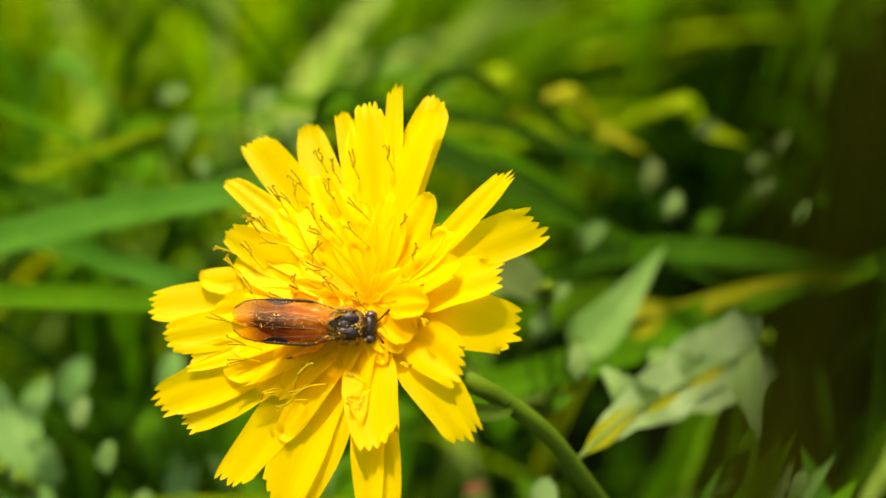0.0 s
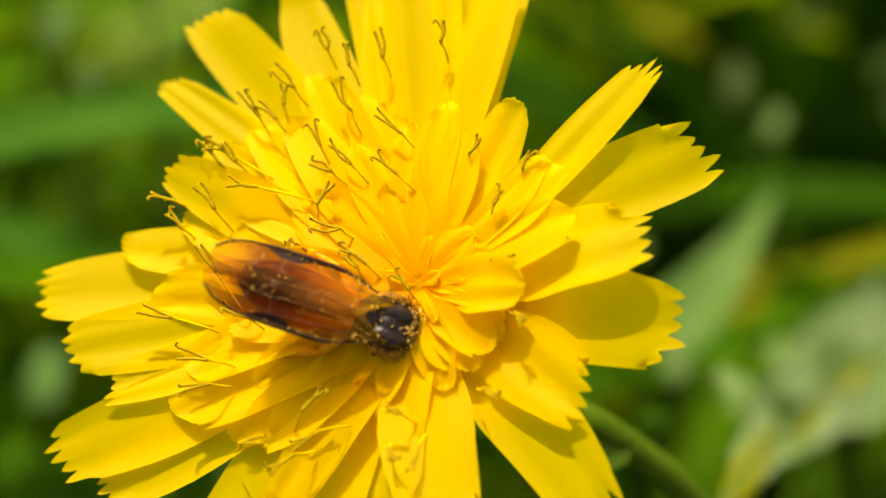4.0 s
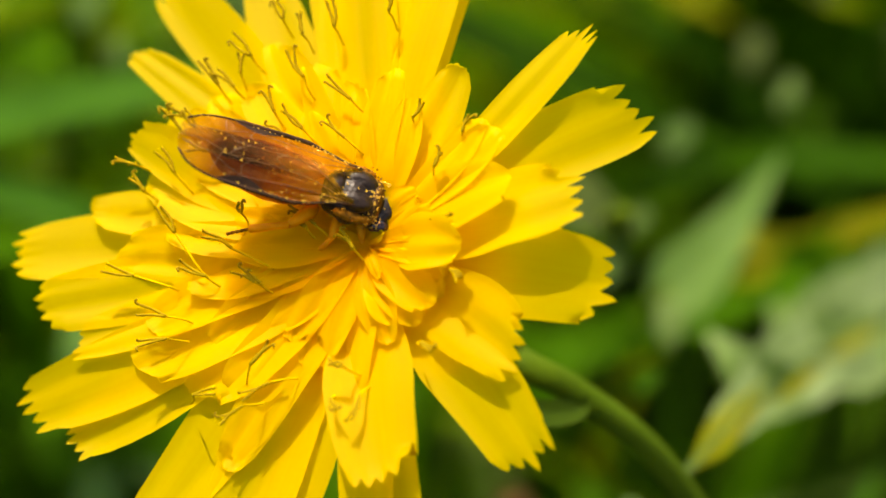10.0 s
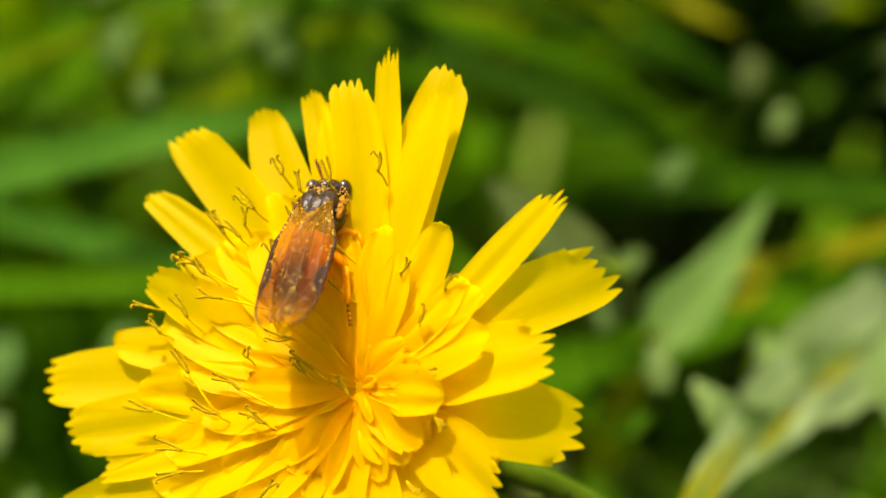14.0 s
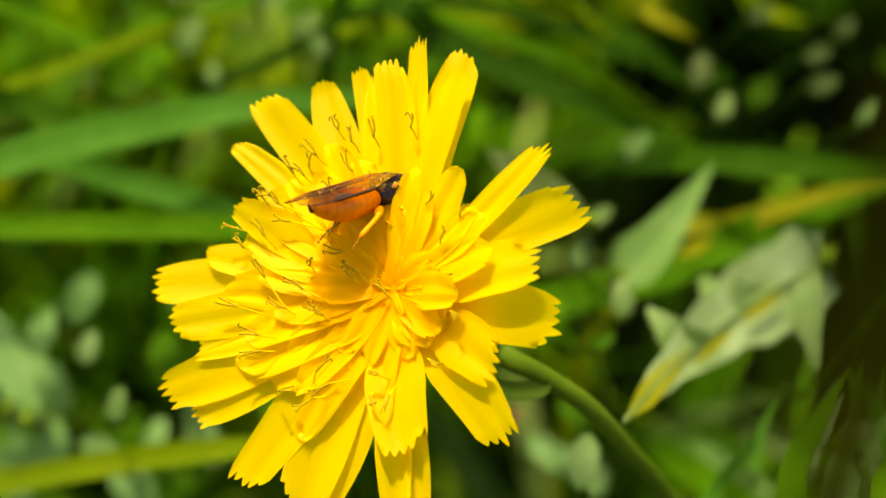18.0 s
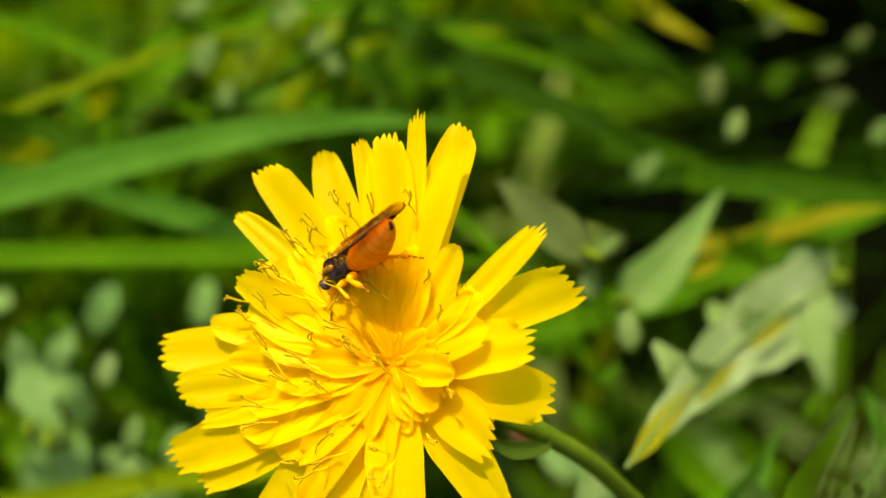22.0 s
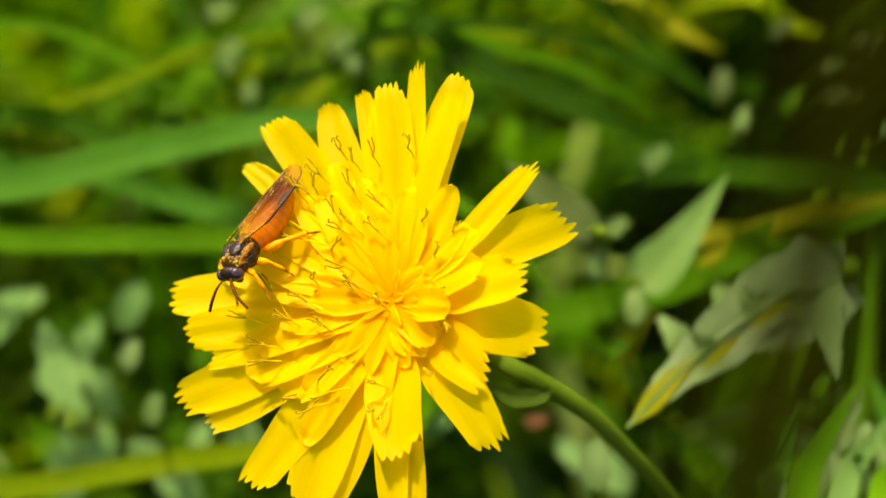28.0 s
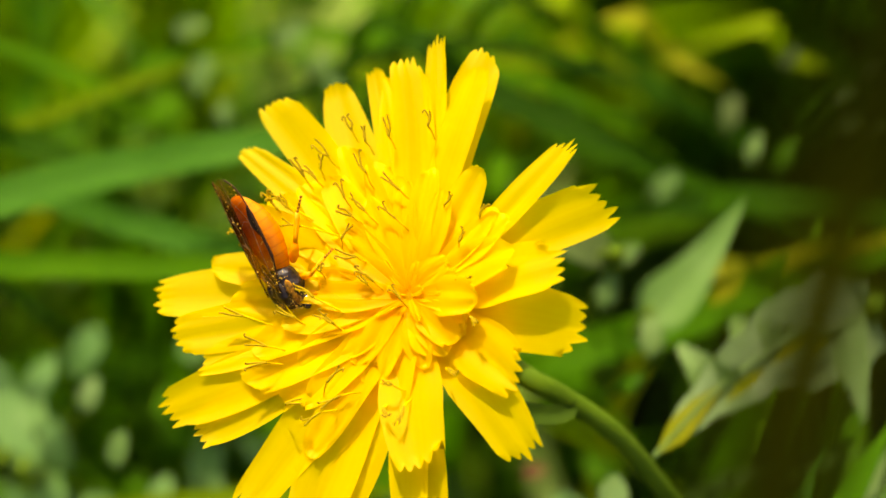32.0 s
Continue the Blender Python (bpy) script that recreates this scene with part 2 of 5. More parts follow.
def wing_material():
    m, nd, lk, p = material("wing_amber")
    uv = coords(nd, lk, "UV")
    sep = nd.new("ShaderNodeSeparateXYZ")
    lk.new(uv, sep.inputs[0])
    n = noise_tex(nd, lk, coords(nd, lk, "UV", (4, 6, 1)), 1.3, 3)
    col = ramp(nd, lk, sep.outputs[1], [(0.0, (0.50, 0.27, 0.006)), (0.25, (0.44, 0.20, 0.005)), (0.44, (0.27, 0.105, 0.004)), (0.56, (0.115, 0.036, 0.003)), (0.76, (0.11, 0.045, 0.003)), (0.9, (0.42, 0.24, 0.006)), (1.0, (0.52, 0.31, 0.008))])
    col = mixc(nd, lk, n, mixc(nd, lk, 1.0, col, (0.6, 0.55, 0.5), "MULTIPLY"), col)
    alpha = ramp(nd, lk, sep.outputs[1], [(0.0, (0.42, 0.42, 0.42)), (0.3, (0.38, 0.38, 0.38)), (0.55, (0.40, 0.40, 0.40)), (0.74, (0.38, 0.38, 0.38)), (0.86, (0.22, 0.22, 0.22)), (1.0, (0.14, 0.14, 0.14))])
    lk.new(col, p.inputs["Base Color"])
    p.inputs["Roughness"].default_value, p.inputs["Specular IOR Level"].default_value = 0.5, 0.0
    crinkle = bump(nd, lk, n, 0.8, 0.0004, p)
    clear, mix = nd.new("ShaderNodeBsdfTransparent"), nd.new("ShaderNodeMixShader")
    lk.new(ramp(nd, lk, sep.outputs[1], [(0.0, (0.88, 0.60, 0.09)), (0.42, (0.72, 0.42, 0.06)), (0.58, (0.42, 0.19, 0.028)), (0.76, (0.40, 0.20, 0.028)), (0.86, (0.76, 0.50, 0.10)), (1.0, (0.88, 0.68, 0.18))]), clear.inputs[0])
    lk.new(alpha, mix.inputs[0])
    lk.new(clear.outputs[0], mix.inputs[1])
    lk.new(p.outputs[0], mix.inputs[2])
    # clear film gloss
    sheen, gloss = nd.new("ShaderNodeBsdfGlossy"), nd.new("ShaderNodeMixShader")
    sheen.inputs["Color"].default_value = (1.0, 0.78, 0.45, 1)
    gloss.inputs[0].default_value, sheen.inputs["Roughness"].default_value = 0.022, 0.08
    lk.new(crinkle, sheen.inputs["Normal"])
    lk.new(mix.outputs[0], gloss.inputs[1])
    lk.new(sheen.outputs[0], gloss.inputs[2])
    lk.new(gloss.outputs[0], nd["Material Output"].inputs[0])
    return m


WING = wing_material()


def ground_material():
    m, nd, lk, p = material("shade_toned_soil")
    obj = coords(nd, lk)
    n = noise_tex(nd, lk, obj, 45, 6, 0.65)
    far = noise_tex(nd, lk, obj, 3, 3)
    # shade between the grass is put into the near-black soil colour
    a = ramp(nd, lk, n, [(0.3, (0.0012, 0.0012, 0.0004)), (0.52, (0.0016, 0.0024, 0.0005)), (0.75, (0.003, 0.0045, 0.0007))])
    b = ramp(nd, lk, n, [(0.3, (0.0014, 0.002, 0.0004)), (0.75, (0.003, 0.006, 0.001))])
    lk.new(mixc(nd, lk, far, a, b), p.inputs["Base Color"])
    p.inputs["Roughness"].default_value, p.inputs["Specular IOR Level"].default_value = 1.0, 0.0
    bump(nd, lk, n, 0.8, 0.01, p)
    return m


SOIL = ground_material()


# ---- mesh helpers ----
def part(name, bm, mat, parent, label="", matrix=None, smooth=True):
    me = bpy.data.meshes.new(name)
    if smooth:
        for fc in bm.faces:
            fc.smooth = True
    bm.to_mesh(me)
    bm.free()
    me.materials.append(mat)
    ob = new(name, me)
    if parent:
        ob.parent = parent
    if matrix is not None:
        ob.matrix_basis = matrix
    return tagged(ob, label)


def empty(name, m, label, category, group=""):
    ob = new(name)
    ob.empty_display_size = 0.01
    ob.matrix_basis = m
    return tagged(ob, label, category, group)


def bend(points, steps):
    """A smooth line through a few points."""
    pts = [Vector(p) for p in points]
    ext = [pts[0] * 2 - pts[1]] + pts + [pts[-1] * 2 - pts[-2]]
    out = []
    for i in range(1, len(ext) - 2):
        a, b, c, d = ext[i - 1:i + 3]
        for k in range(steps):
            u = k / steps
            out.append(0.5 * ((2 * b) + (c - a) * u + (2 * a - 5 * b + 4 * c - d) * u * u + (3 * b - a - 3 * c + d) * u ** 3))
    return out + [pts[-1]]


def tube(bm, pts, radii, seg=8, caps=True, span=(0.0, 1.0)):
    pts = [Vector(p) for p in pts]
    if not isinstance(radii, (list, tuple)):
        radii = [radii] * len(pts)
    rings, side = [], None
    uvl = bm.loops.layers.uv.verify()
    for i, p in enumerate(pts):
        t = (pts[min(i + 1, len(pts) - 1)] - pts[max(i - 1, 0)]).normalized()
        if side is None:
            side = t.orthogonal().normalized()
        side = (side - t * side.dot(t)).normalized()
        up = t.cross(side)
        rings.append([bm.verts.new(p + (side * math.cos(a) + up * math.sin(a)) * radii[i]) for a in (2 * math.pi * k / seg for k in range(seg))])
    for i in range(len(rings) - 1):
        for k in range(seg):
            fc = bm.faces.new((rings[i][k], rings[i][(k + 1) % seg], rings[i + 1][(k + 1) % seg], rings[i + 1][k]))
            for lp, (uu, vv) in zip(fc.loops, ((k, i), (k + 1, i), (k + 1, i + 1), (k, i + 1))):
                lp[uvl].uv = (uu / seg, span[0] + (span[1] - span[0]) * vv / len(rings))
    if caps:
        bm.faces.new(rings[0][::-1])
        bm.faces.new(rings[-1])
    return bm


def blob(bm, centre, radii, shape=None, seg=20, rings=12):
    """A rounded body along y; shape(s) swells or pinches it, s from -1 (rear) to 1 (front)."""
    c = Vector(centre)
    rows = []
    for i in range(1, rings):
        s = -math.cos(math.pi * i / rings)
        r = math.sqrt(max(0, 1 - s * s)) * (shape(s) if shape else 1)
        rows.append([bm.verts.new(c + Vector((math.cos(a) * r * radii[0], s * radii[1], math.sin(a) * r * radii[2]))) for a in (2 * math.pi * k / seg for k in range(seg))])
    tail, nose = bm.verts.new(c - Vector((0, radii[1], 0))), bm.verts.new(c + Vector((0, radii[1], 0)))
    for i in range(len(rows) - 1):
        for k in range(seg):
            bm.faces.new((rows[i][k], rows[i + 1][k], rows[i + 1][(k + 1) % seg], rows[i][(k + 1) % seg]))
    for k in range(seg):
        bm.faces.new((tail, rows[0][k], rows[0][(k + 1) % seg]))
        bm.faces.new((nose, rows[-1][(k + 1) % seg], rows[-1][k]))
    return bm


def ribbon(bm, line, width, facing, fold=0.12, profile=None, cols=6, teeth=0.0, twist=0.0):
    """A leaf blade along a line; facing: the side it shows."""
    uvl = bm.loops.layers.uv.verify()
    rows, nrow = [], len(line)
    for i, p in enumerate(line):
        v = i / (nrow - 1)
        t = (line[min(i + 1, nrow - 1)] - line[max(i - 1, 0)]).normalized()
        side = t.cross(facing).normalized()
        up = side.cross(t).normalized()
        if twist:
            q = Matrix.Rotation(twist * v, 3, t)
            side, up = q @ side, q @ up
        hw = width / 2 * (profile(v) if profile else 1)
        row = []
        for k in range(cols + 1):
            u = 2 * k / cols - 1
            row.append(bm.verts.new(p + side * (u * hw) + up * (abs(u) * fold * hw) + t * (teeth * (1 if (i + k) % 2 else -1) if abs(u) > 0.99 else 0)))
        rows.append(row)
    for i in range(nrow - 1):
        for k in range(cols):
            fc = bm.faces.new((rows[i][k], rows[i][k + 1], rows[i + 1][k + 1], rows[i + 1][k]))
            for lp, (uu, vv) in zip(fc.loops, ((k, i), (k + 1, i), (k + 1, i + 1), (k, i + 1))):
                lp[uvl].uv = (uu / cols, vv / (nrow - 1))
    return bm


# ---- ground ----
def build_ground():
    bm = bmesh.new()
    xs = [-60, -8, -1.5] + [-0.6 + 0.04 * i for i in range(31)] + [1.5, 8, 60]
    grid = [[bm.verts.new((x, y, 0.006 * (noise.noise((x * 14, y * 14, 0)) - 0.4) if abs(x) < 1 and abs(y) < 1 else -0.003)) for x in xs] for y in xs]
    for i in range(len(xs) - 1):
        for k in range(len(xs) - 1):
            bm.faces.new((grid[i][k], grid[i][k + 1], grid[i + 1][k + 1], grid[i + 1][k]))
    return tagged(part("ground", bm, SOIL, None, "mossy meadow soil under the grass, shade put into its dark colour"), category="ground", kind="structure")


build_ground()

# ---- the flower ----
FLOWER = pose(0, 0, 0.12, 32.97, -15.07, -9.57)
ROOT = Vector((0.0331, 0.0120, 0.0))
MM = 0.001
flower = empty("yellow_flower", Matrix.Translation(ROOT), "fully open bright yellow hawkbit flower on a thin green stem", "flower")
HEAD = Matrix.Translation(-ROOT) @ FLOWER

# azimuth in degrees, length, width and tip height in millimetres, depth of the notches, roll
OUTER = [
    (125.7, 14.4, 2.5, -0.4, 0.7, -0.2),
    (137.6, 13.3, 1.7, 0.0, 0.4, 0.2),
    (111.0, 13.5, 2.3, -0.8, 0.3, 0.1),
    (100.6, 13.2, 1.4, -0.5, 0.6, 0.0),
    (97.0, 12.7, 1.3, -0.6, 0.4, 0.1),
    (91.6, 13.1, 2.15, 0.3, 0.9, 0.0),
    (85.2, 14.2, 1.25, -0.3, 1.0, -0.2),
    (74.4, 14.2, 2.4, -1.1, 0.4, 0.3),
    (73.2, 12.9, 1.7, 0.1, 0.5, 0.2),
    (40.1, 11.3, 1.65, 0.9, 1.2, -0.3),
    (22.7, 11.3, 2.7, 0.0, 1.5, 0.35),
    (8.2, 8.3, 2.8, 1.0, 1.3, -0.25),
    (-13.2, 9.4, 3.3, -0.1, 1.2, 0.3),
    (-39.5, 7.4, 2.9, 0.3, 0.9, 0.15),
    (-54.3, 10.3, 2.8, -0.6, 1.2, 0.2),
    (-85.3, 9.2, 3.2, 0.8, 0.6, -0.1),
    (-90.0, 12.9, 1.9, -0.3, 1.1, 0.1),
    (-84.0, 12.4, 1.7, -0.7, 0.6, 0.3),
    (-116.0, 13.6, 3.1, -0.4, 0.8, -0.1),
    (-111.0, 12.9, 2.3, -1.1, 0.6, 0.1),
    (-131.1, 14.0, 2.8, -0.6, 1.1, 0.1),
    (-151.5, 13.9, 2.6, -0.7, 0.7, 0.1),
    (-158.8, 14.8, 2.7, -0.2, 1.1, -0.15),
    (-166.0, 12.2, 1.9, 0.2, 0.7, 0.1),
    (-173.9, 13.5, 2.6, 0.3, 0.6, -0.1),
    (176.1, 14.6, 2.6, 0.0, 0.9, 0.15),
    (168.2, 11.8, 1.9, 0.2, 0.3, 0.1),
    (151.7, 10.7, 2.2, 1.0, 0.4, -0.2),
]
INNER = [
    (58.8, 8.1, 1.9, 0.6),
    (41.1, 6.9, 1.5, 1.1),
    (34.3, 7.1, 1.9, 1.2),
    (17, 6.6, 2.4, 1.2),
    (-8, 4.5, 2.1, 1.3),
    (-34, 4.1, 2.3, 1.1),
    (-68, 3.8, 1.8, 1.2),
    (-97, 6.6, 2.0, 0.7),
    (-116, 5.6, 2.0, 0.7),
    (-125.1, 10.4, 2.1, -0.2),
    (-135, 8.0, 2.4, 0.6),
    (-142.2, 9.2, 2.8, 0.4),
    (-150, 7.4, 2.2, 0.8),
    (-156, 10.6, 2.8, 0.5),
    (-164, 9.6, 2.4, 0.8),
    (-172, 7.6, 2.0, 1.0),
    (178, 10.6, 2.4, 0.7),
    (171, 8.5, 2.1, 1.1),
    (160, 9.9, 2.2, 1.0),
    (150, 8.4, 2.2, 1.2),
    (143, 10.4, 2.0, 0.8),
    (133, 9.4, 2.2, 1.0),
    (124, 8.8, 2.2, 1.1),
    (114, 9.8, 2.0, 0.9),
    (105, 8.2, 2.0, 1.0),
    (96, 7.0, 1.8, 1.1),
    (78, 7.2, 1.7, 1.0),
    (68, 6.2, 1.5, 1.0),
]


def petal(bm, azimuth, length, width, height, start, rise, rng, teeth=5, cup=0.12, cut=1.0, roll=None):
    """One strap-shaped floret with a notched tip, in the flower's own axes."""
    uvl = bm.loops.layers.uv.verify()
    cols, nrow = teeth * 4, 14
    a = radians(azimuth)
    out, across = Vector((math.cos(a), math.sin(a), 0)), Vector((-math.sin(a), math.cos(a), 0))
    sway, curl = rng.uniform(-0.03, 0.03) * length, rng.uniform(-0.35, 0.35)
    roll = rng.uniform(-0.36, 0.36) if roll is None else roll
    deep = [cut * rng.uniform(0.25, 0.75) for _ in range(teeth)]
    shift = [rng.uniform(-0.12, 0.12) for _ in range(teeth)]
    lop, wave, phase = rng.uniform(-0.5, 0.5), rng.uniform(1.2, 2.2), rng.uniform(0, 6.3)
    ripple = [rng.uniform(0, 6.3) for _ in range(2)]
    full, folds = rng.uniform(0.42, 0.66), rng.uniform(0.03, 0.06)
    rows = []
    for i in range(nrow + 1):
        v = min(i, nrow - 1) / (nrow - 1)
        sv = min(1, v / full)
        hw = width / 2 * (0.46 + 0.54 * sv * sv * (3 - 2 * sv)) * (1 - max(0.2, 0.5 - 0.32 * cut) * (max(0, v - 0.62) / 0.38) ** 2)
        row = []
        for k in range(cols + 1):
            u = 2 * k / cols - 1
            r = start + (length - 0.45 - start) * v
            edge = 1 + 0.05 * math.sin(9 * v + ripple[0 if u < 0 else 1])
            slide = 0.0
            if i >= nrow - 1:
                r -= 0.30 * (u + lop) ** 2 * width / 2
            if i == nrow:
                # each tooth is a narrow rounded finger between two notches
                n, f = min(teeth - 1, k // 4), (k % 4) / 4 if k < cols else 1.0
                r += deep[n] * (0.0, 0.62, 1.0, 0.7, 0.0)[round(f * 4)] + 0.02
                slide = shift[n] * width / teeth * (0.0, 0.6, 1.0, 0.6, 0.0)[round(f * 4)]
            zz = rise + (height - rise) * v + math.sin(math.pi * v) * (0.14 + 0.35 * curl) + cup * (u * u - 0.4) * hw
            zz += folds * math.cos(u * math.pi * wave + phase) * min(1, v * 2) + roll * u * hw * v + 0.05 * math.sin(7 * v + phase) * u
            if i == nrow:
                zz += curl * 0.3
            p = out * r + across * (u * hw * edge + slide + sway * math.sin(math.pi * v)) + Vector((0, 0, zz))
            row.append(bm.verts.new(p * MM))
        rows.append(row)
    for i in range(nrow):
        for k in range(cols):
            fc = bm.faces.new((rows[i][k], rows[i][k + 1], rows[i + 1][k + 1], rows[i + 1][k]))
            for lp, (uu, vv) in zip(fc.loops, ((k, i), (k + 1, i), (k + 1, i + 1), (k, i + 1))):
                lp[uvl].uv = (uu / cols, vv / nrow)
    return bm


def build_flower():
    rng = random.Random(4)
    core = bmesh.new()
    blob(core, (0, 0, 0), (2.4 * MM, 2.4 * MM, 0.8 * MM))
    bmesh.ops.transform(core, matrix=Matrix.Translation((0, 0, -0.35 * MM)), verts=core.verts)
    disc = part("flower_disc", core, FLORET, flower, "orange-yellow centre", HEAD)
    for az, ln, w, h, cut, roll in OUTER:
        part("petal", petal(bmesh.new(), az, ln + 0.25, w * 1.10, h, 1.2, -0.4, rng, 5, 0.12, cut, roll), PETAL, flower, "", HEAD)
    for az, ln, w, h in INNER:
        h *= 0.35 if -170 < az < -30 else 0.42 if az > 85 or az < -165 else 1.2
        part("inner_petal", petal(bmesh.new(), az, ln, w, h, 0.7, 0.2, rng, 5, 0.18, 0.14), PETAL, flower, "", HEAD)
    # short ones hidden between the long ones
    for k in range(18):
        az = k * 20 + rng.uniform(-5, 5)
        part("petal", petal(bmesh.new(), az, rng.uniform(5.2, 6.4) + 1.4 * max(0, -math.cos(radians(az))), rng.uniform(1.9, 2.4), rng.uniform(-0.9, -0.5), 1.0, -0.6, rng, 5, 0.12, 0.3), PETAL, flower, "", HEAD)
    # long narrow ones running together in the middle
    for k in range(20):
        az = k * 137.5 + 40
        ln = 3.2 + 3.9 * ((k * 0.618) % 1)
        low = 0.35 if -180 < (az + 180) % 360 - 180 < -20 else 0.6
        part("inner_petal", petal(bmesh.new(), az, ln, rng.uniform(1.3, 1.9), low + 0.3 * (1 - ln / 7) + rng.uniform(-0.08, 0.12), 0.25, 0.45, rng, 5, rng.uniform(0.1, 0.25), 0.14, rng.uniform(-0.12, 0.12)), FLORET, flower, "", HEAD)
    # young ones still rolled up, standing round the middle
    for k in range(7):
        az, ring = k * 137.5 + 20, math.sqrt((k + 0.5) / 7)
        ln = 0.7 + 2.0 * ring
        part("young_floret", petal(bmesh.new(), az, ln + rng.uniform(0, 0.3), rng.uniform(0.4, 0.65), 0.85 - 0.15 * ring + rng.uniform(-0.08, 0.12), 0.25 * ring, 0.4, rng, 3, rng.uniform(0.4, 0.8), 0.14), FLORET, flower, "", HEAD)
    return disc


disc = build_flower()
cam.data.dof.use_dof = True
cam.data.dof.focus_object = disc
cam.data.dof.aperture_fstop = 21.0

# stigmas: foot and tip in millimetres on the flower head
STYLES_A = [
    (-3.0, 8.8, -3.3, 9.8), (-2.1, 8.0, -2.3, 9.2), (-0.9, 8.2, -1.1, 9.6), (-4.1, 7.3, -5.1, 8.5),
    (-5.5, 6.2, -6.3, 7.7), (-4.8, 6.2, -5.9, 7.2), (-4.8, 6.7, -4.7, 7.8), (-2.0, 5.9, -2.7, 7.7),
    (-3.3, 5.0, -3.7, 6.2), (-1.7, 3.9, -3.0, 5.4), (-2.7, 4.1, -3.8, 4.7), (0.1, 5.1, -1.2, 6.3),
    (0.1, 3.4, -1.4, 4.8), (-6.9, 4.6, -7.9, 5.9), (-6.4, 4.8, -7.0, 5.7), (-3.7, 2.8, -3.0, 3.7),
    (-2.3, 1.9, -3.7, 2.3), (-4.6, 1.2, -4.6, 1.7), (-1.3, 0.3, -2.7, 1.4), (-2.0, 0.4, -2.5, 1.0),
    (0.0, -0.7, -0.7, 0.3), (1.3, 8.6, 1.2, 9.8), (-3.9, -1.5, -4.4, -1.1), (-5.0, 4.2, -7.8, 5.8),
]
STYLES_B = [
    (-3.4, 3.3, -6.9, 4.2), (-6.9, 2.5, -8.0, 4.2), (-8.6, 3.6, -9.8, 3.9), (-8.4, 2.4, -9.2, 3.2),
    (-6.1, -1.2, -8.0, 1.8), (-5.7, -1.3, -7.1, -0.4), (-3.3, -0.9, -6.1, 0.6), (-3.6, -1.7, -4.8, -0.9),
    (-7.3, -1.3, -10.2, -0.4), (-6.8, -2.6, -8.8, -2.1), (-7.1, -3.3, -8.7, -3.5), (-4.7, -5.1, -3.3, -3.9),
    (-2.6, -5.0, -4.5, -5.8), (-4.0, -5.9, -5.5, -6.7), (-6.8, -5.7, -5.5, -5.6), (3.9, 3.5, 4.5, 4.4),
    (2.8, 2.3, 3.3, 3.0), (2.0, 4.3, 2.6, 5.1), (2.5, 0.5, 3.7, 0.3), (3.4, -1.4, 3.9, -2.0),
    (2.2, -4.1, 2.9, -4.5), (0.1, -5.6, -0.3, -7.0), (-0.4, -5.0, -1.0, -4.8), (-1.1, -5.9, -0.8, -6.5),
]


def build_stigmas():
    rng = random.Random(9)
    for x0, y0, x1, y1 in STYLES_A + STYLES_B:
        b = bmesh.new()
        d = Vector((x1 - x0, y1 - y0, 0))
        ahead, side = d.normalized(), Vector((-d.y, d.x, 0)).normalized()
        foot, top = Vector((x0, y0, 0.95)), Vector((x1, y1, 1.5 + rng.uniform(-0.1, 0.2)))
        foot = foot.lerp(top, 0.22)
        low = foot - ahead * 0.4 + Vector((0, 0, -0.7))
        reach = min(1.15, 0.72 * d.length)
        fork = top - ahead * reach + side * rng.uniform(-0.08, 0.08) + Vector((0, 0, -0.25 * reach))
        line = bend([low * MM, foot.lerp(low, 0.2) * MM, fork * MM], 5)
        tube(b, line, [0.042 * MM] * len(line), 6, True, (0.1, 0.5))
        # the two arms part and curl back on themselves
        for sgn in (-1, 1):
            spread, hook = rng.uniform(0.05, 0.2) * reach, rng.choice((0.01, 0.03, 0.10))
            c1 = fork.lerp(top, 0.45) + side * (sgn * spread * 0.45 + rng.uniform(-0.14, 0.14))
            c2 = fork.lerp(top, rng.uniform(0.82, 1.05)) + side * sgn * spread
            c3 = c2 + side * sgn * hook + ahead * rng.uniform(-0.02, 0.1) + Vector((0, 0, 0.06))
            c4 = c3 + side * sgn * hook * 0.6 - ahead * rng.uniform(0.5, 2.0) * hook + Vector((0, 0, 0.02))
            arm = bend([fork * MM, c1 * MM, c2 * MM, c3 * MM, c4 * MM], 4)
            tube(b, arm, [(0.066 - 0.022 * i / len(arm)) * (1 + 0.12 * math.sin(2.3 * i + 5 * sgn)) * MM for i in range(len(arm))], 6, True, (0.5, 1.0))
        for _ in range(5):
            q = fork.lerp(top, rng.random()) + side * rng.uniform(-0.08, 0.08)
            blob(b, q * MM, (0.040 * MM,) * 3, None, 5, 4)
        part("stigma", b, STIGMA, flower, "", HEAD)


build_stigmas()


